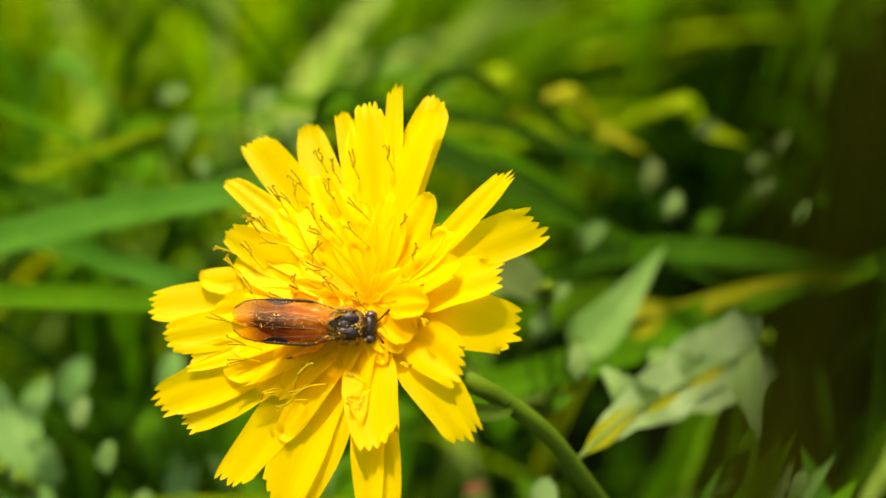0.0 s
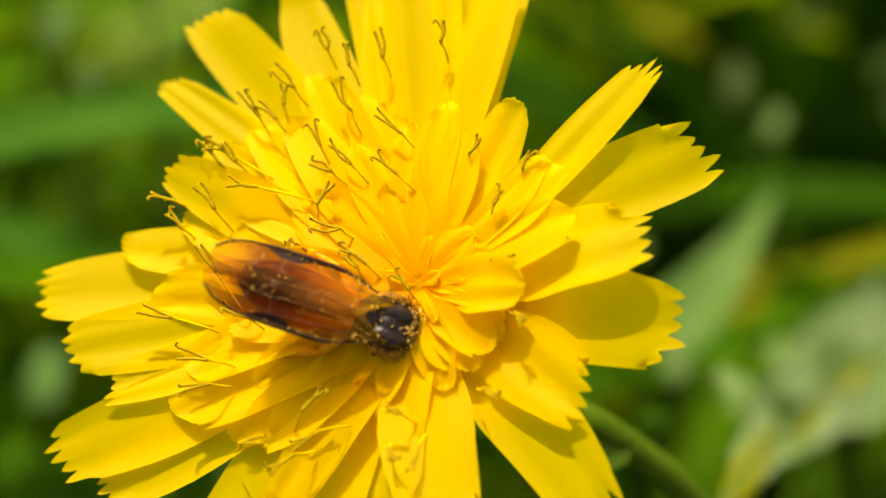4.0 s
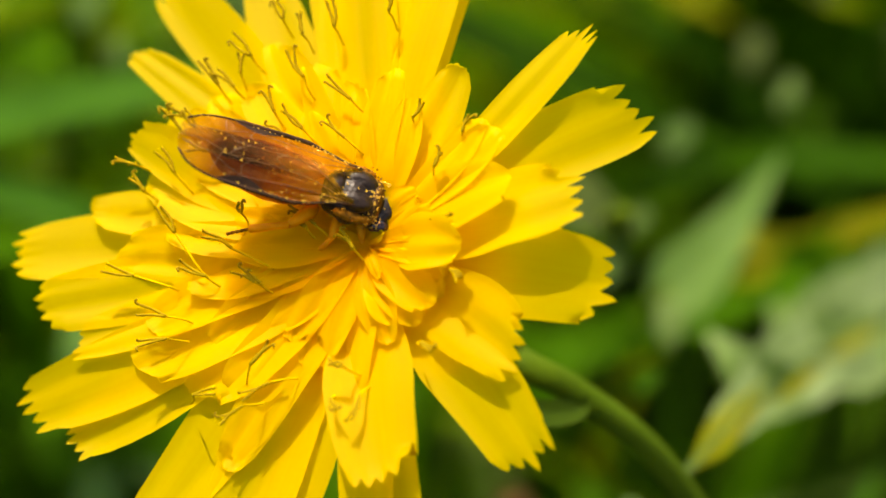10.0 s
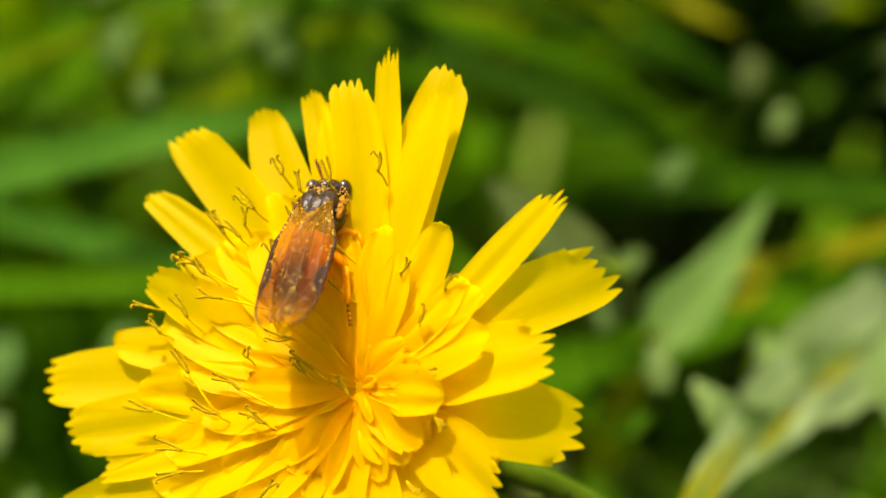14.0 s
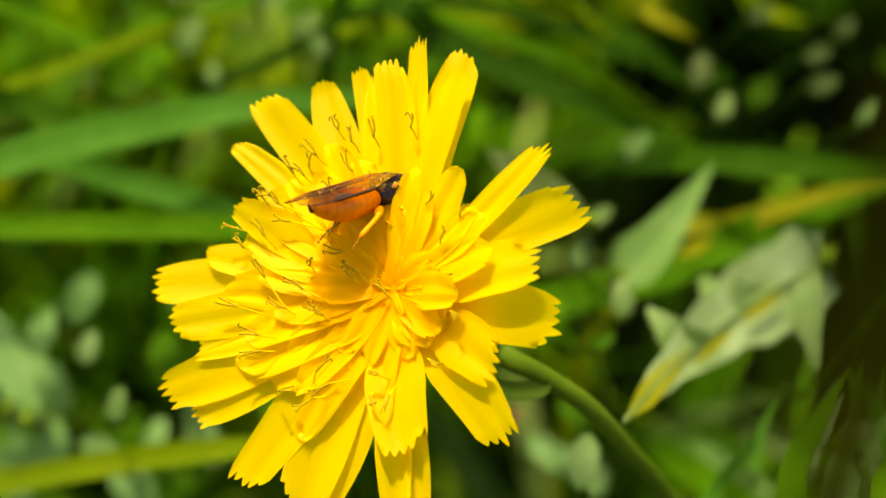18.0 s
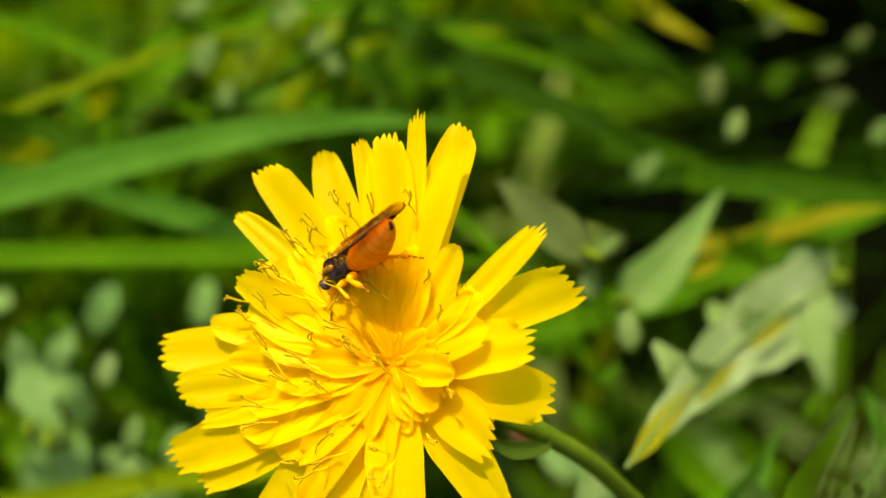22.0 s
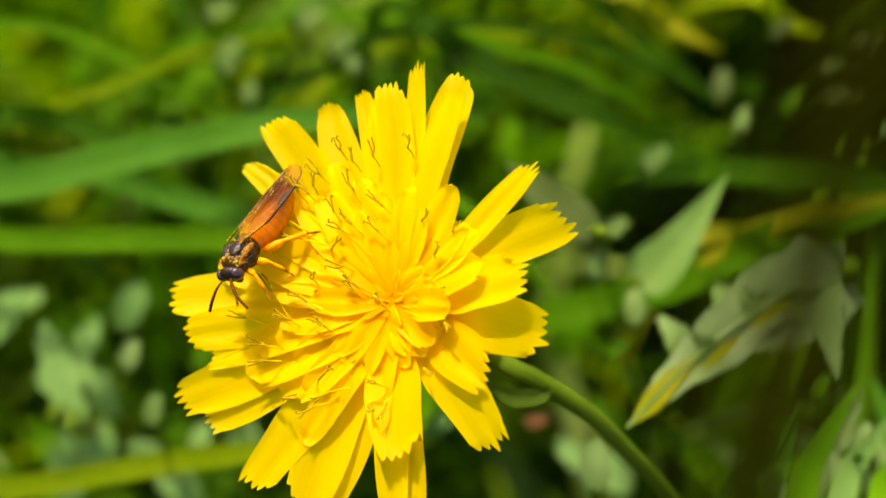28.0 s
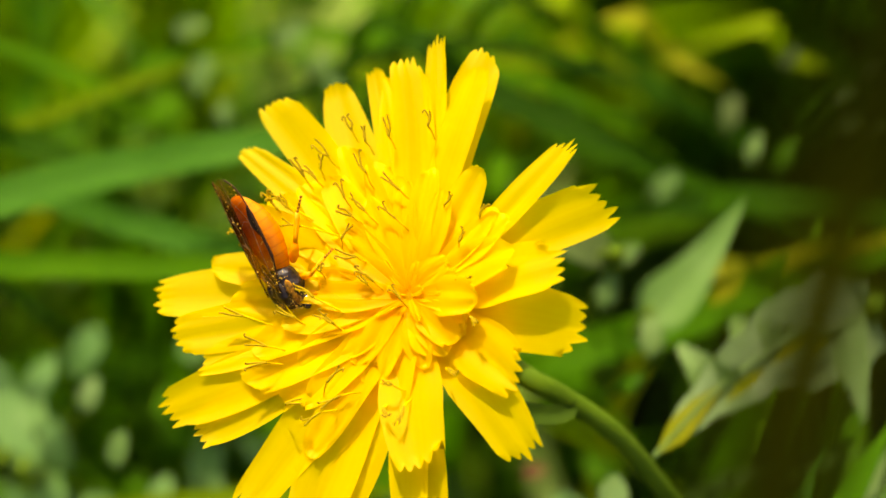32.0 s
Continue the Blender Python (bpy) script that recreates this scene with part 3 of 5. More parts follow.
def build_stalk():
    base = FLOWER @ Vector((0, 0, -0.0085))
    up = (FLOWER.to_3x3() @ Vector((0, 0, 1))).normalized()
    pts = [base + up * 0.001, base - up * 0.0022, Vector((0.0065, 0.0018, 0.1118)), Vector((0.0085, 0.0012, 0.1109)), Vector((0.0116, 0.0008, 0.1082)), Vector((0.0142, 0.0006, 0.1043)), Vector((0.0171, 0.0004, 0.0995)), Vector((0.0211, 0.0000, 0.0912)), Vector((0.0291, 0.0040, 0.05)), Vector((ROOT.x, ROOT.y, -0.002))]
    line = bend([p - ROOT for p in pts], 8)
    b = tube(bmesh.new(), line, [0.00068 - 0.0002 * abs(math.sin(i * 0.02)) + 0.0001 * (i / len(line)) for i in range(len(line))], 12)
    part("stem", b, STEM, flower, "thin green stem with a bend")
    cup = bmesh.new()
    prof = [(-8.8, 0.9), (-7.6, 2.0), (-5.6, 2.9), (-3.0, 3.0), (-1.2, 2.7)]
    tube(cup, [(0, 0, z * MM) for z, _ in prof], [r * MM for _, r in prof], 20)
    part("involucre", cup, BRACT, flower, "green cup of the flower head", HEAD)
    for k in range(16):
        a = 2 * math.pi * k / 16
        o = Vector((math.cos(a), math.sin(a), 0))
        ln = bend([(o * 2.2 + Vector((0, 0, -7.6))) * MM, (o * 3.15 + Vector((0, 0, -5.0))) * MM, (o * 3.1 + Vector((0, 0, -1.6))) * MM], 4)
        part("bract", ribbon(bmesh.new(), ln, 1.2 * MM, o, -0.3, lambda v: 0.9 * (1 - v) ** 0.5 + 0.06, 4), BRACT, flower, "", HEAD)
    nd = Vector((0.0085, 0.0012, 0.1109)) - ROOT
    b = ribbon(bmesh.new(), bend([nd + Vector((-0.003, -0.0012, 0.0008)), nd + Vector((-0.0015, -0.0012, -0.0001)), nd + Vector((0.0002, -0.0008, -0.0003)), nd + Vector((0.0006, -0.0005, 0.0003))], 4), 0.0011, Vector((0, -0.64, 0.77)), 0.3, lambda v: math.sin(math.pi * min(1, v + 0.08)) ** 0.6 + 0.05)
    part("scale_leaf", b, BRACT, flower, "small curled scale on the stem")


build_stalk()

# ---- meadow behind ----
TOWARDS = Vector((0, -0.643, 0.766))
STAND = Vector((0.0024, -0.0816, 0.2224))


def grass_blade(points, width, mat, label, twist=0.0, base=0.55, facing=TOWARDS, fold=0.14):
    pts = [Vector(p) for p in points]
    root = empty("grass_blade", Matrix.Translation(pts[0]), label, "grass", "grass blades")
    line = bend([p - pts[0] for p in pts], 8)
    b = ribbon(bmesh.new(), line, width, facing, fold, lambda v: (base + (1 - base) * min(1, v / 0.3)) * (1 if v < 0.6 else max(0.03, 1 - ((v - 0.6) / 0.4) ** 2)), 6, 0, twist)
    part("blade", b, mat, root)
    part("midrib", tube(bmesh.new(), [p - facing * 0.00015 for p in line[:-3]], [0.0002 * (1 - 0.8 * i / len(line)) for i in range(len(line) - 3)], 6), mat, root)
    return root


def broad_leaf(points, width, mat, label, profile, teeth=0.0, category="leaf", fold=0.16):
    pts = [Vector(p) for p in points]
    foot = Vector((pts[0].x, pts[0].y + 0.6 * pts[0].z, 0))
    root = empty("broad_leaf", Matrix.Translation(foot), label, category, "broad leaves")
    line = bend([p - foot for p in pts], 8)
    part("leaf_blade", ribbon(bmesh.new(), line, width, TOWARDS, fold, profile, 8, teeth), mat, root)
    stalk = bend([Vector((0, 0, -0.001)), (pts[0] - foot) * 0.6 + Vector((0, 0.004, 0)), pts[0] - foot, line[2]], 6)
    part("leaf_stalk", tube(bmesh.new(), stalk, 0.0004, 8), STEM, root)
    mid = [p - TOWARDS * 0.0002 for p in line[:-2]]
    part("midrib", tube(bmesh.new(), mid, [0.0003 * (1 - i / len(mid)) + 0.0001 for i in range(len(mid))], 6), mat, root)
    return root


LOBED = lambda v: (math.sin(math.pi * v ** 0.8) ** 0.8) * (0.85 + 0.2 * math.sin(v * 17)) + 0.03
LANCE = lambda v: math.sin(math.pi * v ** 0.8) ** 0.9 + 0.02

grass_blade([(-0.0511, 0.0187, 0), (-0.0499, 0.0221, 0.0841), (-0.0397, 0.0268, 0.0988), (-0.0295, 0.0282, 0.1000), (-0.0193, 0.0302, 0.1017), (-0.0069, 0.0333, 0.1017), (0.0047, 0.0348, 0.0999)], 0.0026, GRASS_BLUE, "broad pale green grass blade arching over the meadow")
grass_blade([(-0.0544, 0.0157, 0), (-0.0518, 0.0197, 0.0857), (-0.0392, 0.0235, 0.0986), (-0.0291, 0.0236, 0.0987), (-0.0120, 0.0250, 0.0972), (-0.0011, 0.0261, 0.0955), (0.0102, 0.0271, 0.0920)], 0.0018, GRASS_BRIGHT, "bright green grass blade lying level over the meadow")
grass_blade([(-0.0386, 0.0308, 0), (-0.0392, 0.0317, 0.0884), (-0.0278, 0.0315, 0.0975), (-0.0199, 0.0302, 0.0964), (-0.0123, 0.0285, 0.0949), (-0.0053, 0.0271, 0.0937), (0.0072, 0.0254, 0.0912)], 0.0020, GRASS_BLUE, "dull green grass blade among taller blades")
long_blade = grass_blade([(0.0010, 0.0620, 0), (0.0030, 0.0330, 0.0760), (0.0079, 0.0244, 0.0884), (0.0128, 0.0242, 0.0908), (0.0165, 0.0243, 0.0922), (0.0203, 0.0249, 0.0934), (0.0252, 0.0272, 0.0941), (0.0313, 0.0300, 0.0944), (0.0363, 0.0320, 0.0948), (0.0430, 0.0350, 0.0945), (0.0530, 0.0390, 0.0910)], 0.0027, GRASS_BRIGHT, "long green grass blade with withered yellow-brown patches")
grass_blade([(-0.0466, 0.0065, 0), (-0.0471, 0.0076, 0.0780), (-0.0372, 0.0095, 0.0865), (-0.0292, 0.0100, 0.0869), (-0.0171, 0.0115, 0.0883), (-0.0082, 0.0122, 0.0888), (0.0008, 0.0130, 0.0884)], 0.0018, GRASS_YELLOW, "yellow-green grass blade low over the meadow")
grass_blade([(-0.0076, 0.0407, 0), (-0.0056, 0.0429, 0.0952), (0.0022, 0.0402, 0.1023), (0.0094, 0.0370, 0.0996), (0.0223, 0.0347, 0.0950), (0.0325, 0.0338, 0.0897)], 0.0014, GRASS_MID, "green grass blade bent over the meadow")
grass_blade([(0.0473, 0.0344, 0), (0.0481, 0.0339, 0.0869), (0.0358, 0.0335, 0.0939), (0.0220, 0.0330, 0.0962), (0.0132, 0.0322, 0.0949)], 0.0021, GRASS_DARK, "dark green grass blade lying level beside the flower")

for streak, wide in (((0.0201, 0.0247, 0.0945), (0.0214, 0.0252, 0.0950), (0.0227, 0.0257, 0.0953)), 0.0009), (((0.0257, 0.0271, 0.0953), (0.0287, 0.0284, 0.0957), (0.0322, 0.0301, 0.0958)), 0.0007):
    spot = bend([Vector(p) - long_blade.location for p in streak], 6)
    part("withered_patch", ribbon(bmesh.new(), spot, wide, TOWARDS, 0.1, lambda v: math.sin(math.pi * v) + 0.05, 4), YELLOWED, long_blade, "withered yellow-brown patch")

broad_leaf([(0.0153, 0.0211, 0.0964), (0.0163, 0.0218, 0.0970), (0.0185, 0.0234, 0.0985), (0.0222, 0.0272, 0.1018)], 0.0036, LEAF_POINT, "pale green pointed leaf facing the sun", LANCE)


def lobed_leaf():
    """A broad pale leaf hanging down to a narrow yellowed tip, with uneven lobes."""
    rib = [Vector(p) for p in RIB]
    foot = Vector((rib[0].x + 0.004, rib[0].y + 0.02, 0))
    root = empty("lobed_leaf", Matrix.Translation(foot), "large pale grey-green lobed leaf with a yellowed tip", "leaf")
    line = bend([p - foot for p in rib], 14)
    tooth = lambda v: abs(((v * 4.3 + 0.3) % 1) * 2 - 1)
    part("leaf_blade", ribbon(bmesh.new(), line, 0.0070, TOWARDS, 0.14, lambda v: max(0.04, min(1, 0.75 + 2 * v) * min(1, 1.5 * (1 - v)) ** 0.9 * (0.84 + 0.16 * tooth(v) + 0.04 * math.sin(v * 47))), 10, 0.0003), LEAF_GREY, root)
    part("midrib", tube(bmesh.new(), [p + TOWARDS * 0.0003 for p in line], [0.0003 - 0.00015 * i / len(line) for i in range(len(line))], 7), LEAF_PALE, root, "pale midrib")
    part("leaf_tip", ribbon(bmesh.new(), [p + TOWARDS * 0.0004 for p in line[-20:]], 0.0015, TOWARDS, 0.1, lambda v: 0.2 + 0.8 * math.sin(math.pi * v / 1.4) if v < 0.7 else max(0.08, 3.3 * (1 - v)), 6), YELLOWED, root, "yellowed leaf tip")
    for k, shift in ((18, 0.0010), (26, -0.0008), (31, 0.0012)):
        streak = [p + TOWARDS * 0.0006 + Vector((shift, 0, 0)) for p in line[k:k + 12]]
        part("stain", ribbon(bmesh.new(), streak, 0.0007, TOWARDS, 0.1, lambda v: math.sin(math.pi * v) + 0.05, 4), YELLOWED, root, "yellow streak on the leaf")
    part("leaf_stalk", tube(bmesh.new(), bend([Vector((0, 0, -0.001)), (line[0]) * 0.7 + Vector((0.001, 0.004, 0)), line[0], line[1]], 6), 0.0007, 8), STEM, root)
    for a, c, w in LOBES:
        a, c = Vector(a) - foot, Vector(c) - foot
        m = a.lerp(c, 0.5) + TOWARDS * 0.0007
        part("leaf_lobe", ribbon(bmesh.new(), bend([a, m, c], 6), w * 1.3, TOWARDS, 0.2, lambda v: (1 - v) ** 0.85 * (0.95 + 0.1 * math.sin(v * 17)) + 0.03, 8, 0.0003), LEAF_PALE, root)


RIB = [(0.0313, 0.0252, 0.0931), (0.0276, 0.0222, 0.0946), (0.0228, 0.0171, 0.0968), (0.0181, 0.0097, 0.1011), (0.0142, 0.0032, 0.1035)]
LOBES = [
    ((0.0194, 0.0122, 0.0993), (0.0167, 0.0145, 0.1011), 0.0028),
    ((0.0285, 0.0227, 0.0943), (0.0298, 0.0161, 0.0922), 0.0028),
    ((0.0235, 0.0181, 0.0963), (0.0211, 0.0206, 0.0970), 0.0038),
]
lobed_leaf()
broad_leaf([(-0.0258, 0.0155, 0.0864), (-0.0275, 0.0189, 0.0893), (-0.0287, 0.0217, 0.0917)], 0.0034, LEAF_SOFT, "soft bluish green lobed leaf", LOBED)
broad_leaf([(-0.0276, 0.0166, 0.0862), (-0.0264, 0.0197, 0.0890), (-0.0245, 0.0225, 0.0914)], 0.0031, LEAF_SOFT, "soft bluish green lobed leaf", LOBED)

grass_blade([(-0.0260, 0.0365, 0), (-0.0232, 0.0403, 0.0904), (-0.0129, 0.0440, 0.1004), (-0.0038, 0.0449, 0.1011), (0.0052, 0.0430, 0.0996), (0.0122, 0.0414, 0.0981), (0.0194, 0.0390, 0.0943)], 0.0011, GRASS_BRIGHT, "bright yellow-green grass blade bent over")
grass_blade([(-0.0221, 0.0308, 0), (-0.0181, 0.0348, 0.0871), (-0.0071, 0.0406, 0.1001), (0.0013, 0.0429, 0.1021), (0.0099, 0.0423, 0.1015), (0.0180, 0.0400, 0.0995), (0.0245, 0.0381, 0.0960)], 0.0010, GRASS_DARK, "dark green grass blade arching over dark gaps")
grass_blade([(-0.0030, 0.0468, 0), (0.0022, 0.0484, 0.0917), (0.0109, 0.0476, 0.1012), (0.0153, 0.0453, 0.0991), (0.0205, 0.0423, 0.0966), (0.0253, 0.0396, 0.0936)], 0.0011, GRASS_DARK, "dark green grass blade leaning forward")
grass_blade([(-0.0433, 0.0407, 0), (-0.0423, 0.0430, 0.0931), (-0.0340, 0.0444, 0.1007), (-0.0250, 0.0427, 0.0993), (-0.0172, 0.0394, 0.0964), (-0.0094, 0.0364, 0.0929)], 0.0010, GRASS_BRIGHT, "green grass blade bent down to its tip")
grass_blade([(-0.0392, 0.0276, 0), (-0.0388, 0.0331, 0.0888), (-0.0311, 0.0371, 0.0971), (-0.0247, 0.0393, 0.0990), (-0.0169, 0.0416, 0.1009), (-0.0078, 0.0435, 0.1012)], 0.0009, GRASS_YELLOW, "thin sunlit grass blade")
grass_blade([(0.0150, 0.0420, 0), (0.0145, 0.0330, 0.0650), (0.0189, 0.0268, 0.0934), (0.0247, 0.0281, 0.0945), (0.0314, 0.0296, 0.0959), (0.0384, 0.0310, 0.0961)], 0.0015, YELLOWED, "yellow-brown withered grass blade")
grass_blade([(0.0195, 0.0022, 0), (0.0236, 0.0046, 0.0771), (0.0276, 0.0084, 0.0881), (0.0296, 0.0111, 0.0905), (0.0314, 0.0138, 0.0928)], 0.0014, LEAF_PALE, "thin pale grass blade standing up")
grass_blade([(0.0156, 0.0044, 0), (0.0195, 0.0064, 0.0776), (0.0224, 0.0098, 0.0867), (0.0248, 0.0120, 0.0886), (0.0271, 0.0150, 0.0912)], 0.0010, GRASS_BLUE, "thin green grass blade standing up")
grass_blade([(0.0226, 0.0781, 0), (0.0246, 0.0370, 0.0558), (0.0286, 0.0124, 0.0821), (0.0302, 0.0156, 0.0850), (0.0325, 0.0194, 0.0871)], 0.0016, LEAF_PALE, "pale sunlit grass blade standing up")
grass_blade([(0.0240, 0.0782, 0), (0.0260, 0.0360, 0.0575), (0.0300, 0.0106, 0.0845), (0.0311, 0.0127, 0.0864), (0.0329, 0.0155, 0.0875)], 0.0014, GRASS_BRIGHT, "bright green grass blade standing up")
grass_blade([(0.0199, 0.0779, 0), (0.0219, 0.0380, 0.0542), (0.0259, 0.0141, 0.0797), (0.0265, 0.0163, 0.0817), (0.0277, 0.0191, 0.0829)], 0.0012, GRASS_BLUE, "thin green grass blade standing up")
grass_blade([(0.0285, 0.0790, 0), (0.0305, 0.0386, 0.0550), (0.0345, 0.0143, 0.0809), (0.0345, 0.0170, 0.0835), (0.0351, 0.0204, 0.0852)], 0.0018, LEAF_PALE, "pale sunlit grass blade standing up")
grass_blade([(0.0308, 0.0066, 0), (0.0349, 0.0093, 0.0764), (0.0353, 0.0126, 0.0855), (0.0340, 0.0152, 0.0881), (0.0327, 0.0183, 0.0899)], 0.0018, GRASS_BLUE, "pale green grass blade standing up")


grass_blade([(-0.0071, 0.1247, 0), (-0.0051, 0.0733, 0.0699), (-0.0011, 0.0425, 0.1028), (0.0035, 0.0387, 0.1024), (0.0090, 0.0359, 0.1015), (0.0143, 0.0340, 0.1005), (0.0185, 0.0325, 0.0980)], 0.0020, GRASS_DARK, "dark green slanting grass blade, shade put into its colour")
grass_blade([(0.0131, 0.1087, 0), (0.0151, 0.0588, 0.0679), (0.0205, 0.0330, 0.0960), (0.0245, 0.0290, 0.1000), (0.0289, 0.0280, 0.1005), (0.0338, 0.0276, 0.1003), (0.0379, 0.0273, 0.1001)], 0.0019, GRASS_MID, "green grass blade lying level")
grass_blade([(-0.0116, 0.1231, 0), (-0.0096, 0.0745, 0.0662), (-0.0056, 0.0453, 0.0973), (-0.0016, 0.0457, 0.0978), (0.0037, 0.0458, 0.0979), (0.0107, 0.0461, 0.0982)], 0.0019, GRASS_YELLOW, "yellow-green sunlit grass blade lying level")
grass_blade([(0.0034, 0.1306, 0), (0.0054, 0.0800, 0.0687), (0.0094, 0.0497, 0.1011), (0.0138, 0.0468, 0.0988), (0.0176, 0.0446, 0.0970)], 0.0017, GRASS_YELLOW, "yellow-green sunlit grass blade leaning")
grass_blade([(0.0093, 0.1292, 0), (0.0113, 0.0798, 0.0673), (0.0153, 0.0501, 0.0989), (0.0188, 0.0480, 0.0973), (0.0231, 0.0461, 0.0958)], 0.0015, YELLOWED, "dull yellowed grass blade leaning")
grass_blade([(0.0194, 0.1290, 0), (0.0214, 0.0804, 0.0662), (0.0254, 0.0512, 0.0973), (0.0281, 0.0496, 0.0960), (0.0321, 0.0485, 0.0952)], 0.0016, GRASS_YELLOW, "yellow-green sunlit grass blade leaning")
# half shade is put into the mid green of this blade
grass_blade([(-0.0383, 0.1151, 0), (-0.0363, 0.0646, 0.0687), (-0.0323, 0.0343, 0.1010), (-0.0273, 0.0338, 0.1006), (-0.0223, 0.0323, 0.0995), (-0.0190, 0.0310, 0.0985)], 0.0018, GRASS_MID, "green grass blade, half shade put into its colour")
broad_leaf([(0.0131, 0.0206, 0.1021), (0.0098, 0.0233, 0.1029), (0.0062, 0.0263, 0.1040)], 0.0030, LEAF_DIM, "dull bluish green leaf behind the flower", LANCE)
grass_blade([(0.0187, 0.0776, 0), (0.0207, 0.0311, 0.0632), (0.0247, 0.0032, 0.0930), (0.0270, 0.0069, 0.0948), (0.0306, 0.0119, 0.0976)], 0.0022, GRASS_BRIGHT, "bright green grass blade standing up")
grass_blade([(0.0211, 0.0778, 0), (0.0231, 0.0305, 0.0643), (0.0271, 0.0021, 0.0946), (0.0297, 0.0056, 0.0961), (0.0332, 0.0094, 0.0978)], 0.0020, LEAF_MID, "pale sunlit grass blade standing up")
grass_blade([(0.0241, 0.0775, 0), (0.0261, 0.0296, 0.0652), (0.0301, 0.0008, 0.0959), (0.0317, 0.0037, 0.0969), (0.0344, 0.0068, 0.0982)], 0.0022, GRASS_BRIGHT, "bright green grass blade standing up")


def loose_blades():
    """Single sunlit blades leaning over one another behind the flower."""
    rng = random.Random(77)
    made = 0
    while made < 60:
        x, y = rng.uniform(-0.075, 0.055), rng.uniform(0.045, 0.19)
        if ((x - 0.046) / 0.044) ** 2 + ((y - 0.118) / 0.062) ** 2 < 1.7 and y < 0.15:
            continue
        reach, drop = rng.uniform(0.012, 0.040), rng.uniform(-0.028, 0.012)
        way = 1 if rng.random() < 0.75 else -1
        top = rng.uniform(0.070, 0.098)
        pts = [Vector((x, y, 0)), Vector((x + way * 0.15 * reach, y + 0.1 * drop, top * 0.62)), Vector((x + way * 0.5 * reach, y + 0.45 * drop, top)), Vector((x + way * reach, y + drop, top - 0.3 * reach))]
        if min((p + TOWARDS * 0.006 - STAND).dot(-TOWARDS) for p in bend(pts, 4)) < 0.166:
            continue
        mat = rng.choice((GRASS_BRIGHT, GRASS_YELLOW, GRASS_BRIGHT, GRASS_BLUE, GRASS_DARK))
        grass_blade(pts, rng.uniform(0.0009, 0.0017), mat, {"grass_bright": "fresh green grass blade arching in the meadow", "grass_yellow_green": "yellow-green sunlit grass blade in the meadow", "grass_bluish": "bluish green grass blade in the meadow", "grass_dark": "dark green grass blade in the meadow"}[mat.name], rng.uniform(-1.2, 1.2))
        made += 1


loose_blades()


def small_leaf(place, size, turn, mat, label, tilt=0.0):
    """A small oval herb leaf on its own stalk, held to the light."""
    p = Vector(place)
    d = Vector((math.cos(turn), math.sin(turn) * 0.77, math.sin(turn) * 0.64))
    foot = Vector((p.x - d.x * size, p.y - d.y * size + 0.8 * p.z, 0))
    root = empty("herb_leaf", Matrix.Translation(foot), label, "leaf", "herb leaves")
    line = bend([p - foot - d * size * 0.5, p - foot + TOWARDS * size * 0.06, p - foot + d * size * 0.5], 9)
    part("leaf_blade", ribbon(bmesh.new(), line, size * 0.62, TOWARDS + Vector((tilt, 0, 0)), 0.18, lambda v: math.sin(math.pi * min(0.97, v * 0.93 + 0.04)) ** 0.75 * (0.92 + 0.08 * math.sin(v * 14 + size * 900)), 6, 0.0002), mat, root)
    part("leaf_stalk", tube(bmesh.new(), bend([Vector((0, 0, -0.001)), line[0] * 0.6, line[0], line[1]], 5), 0.00018, 6), GRASS_DARK, root)


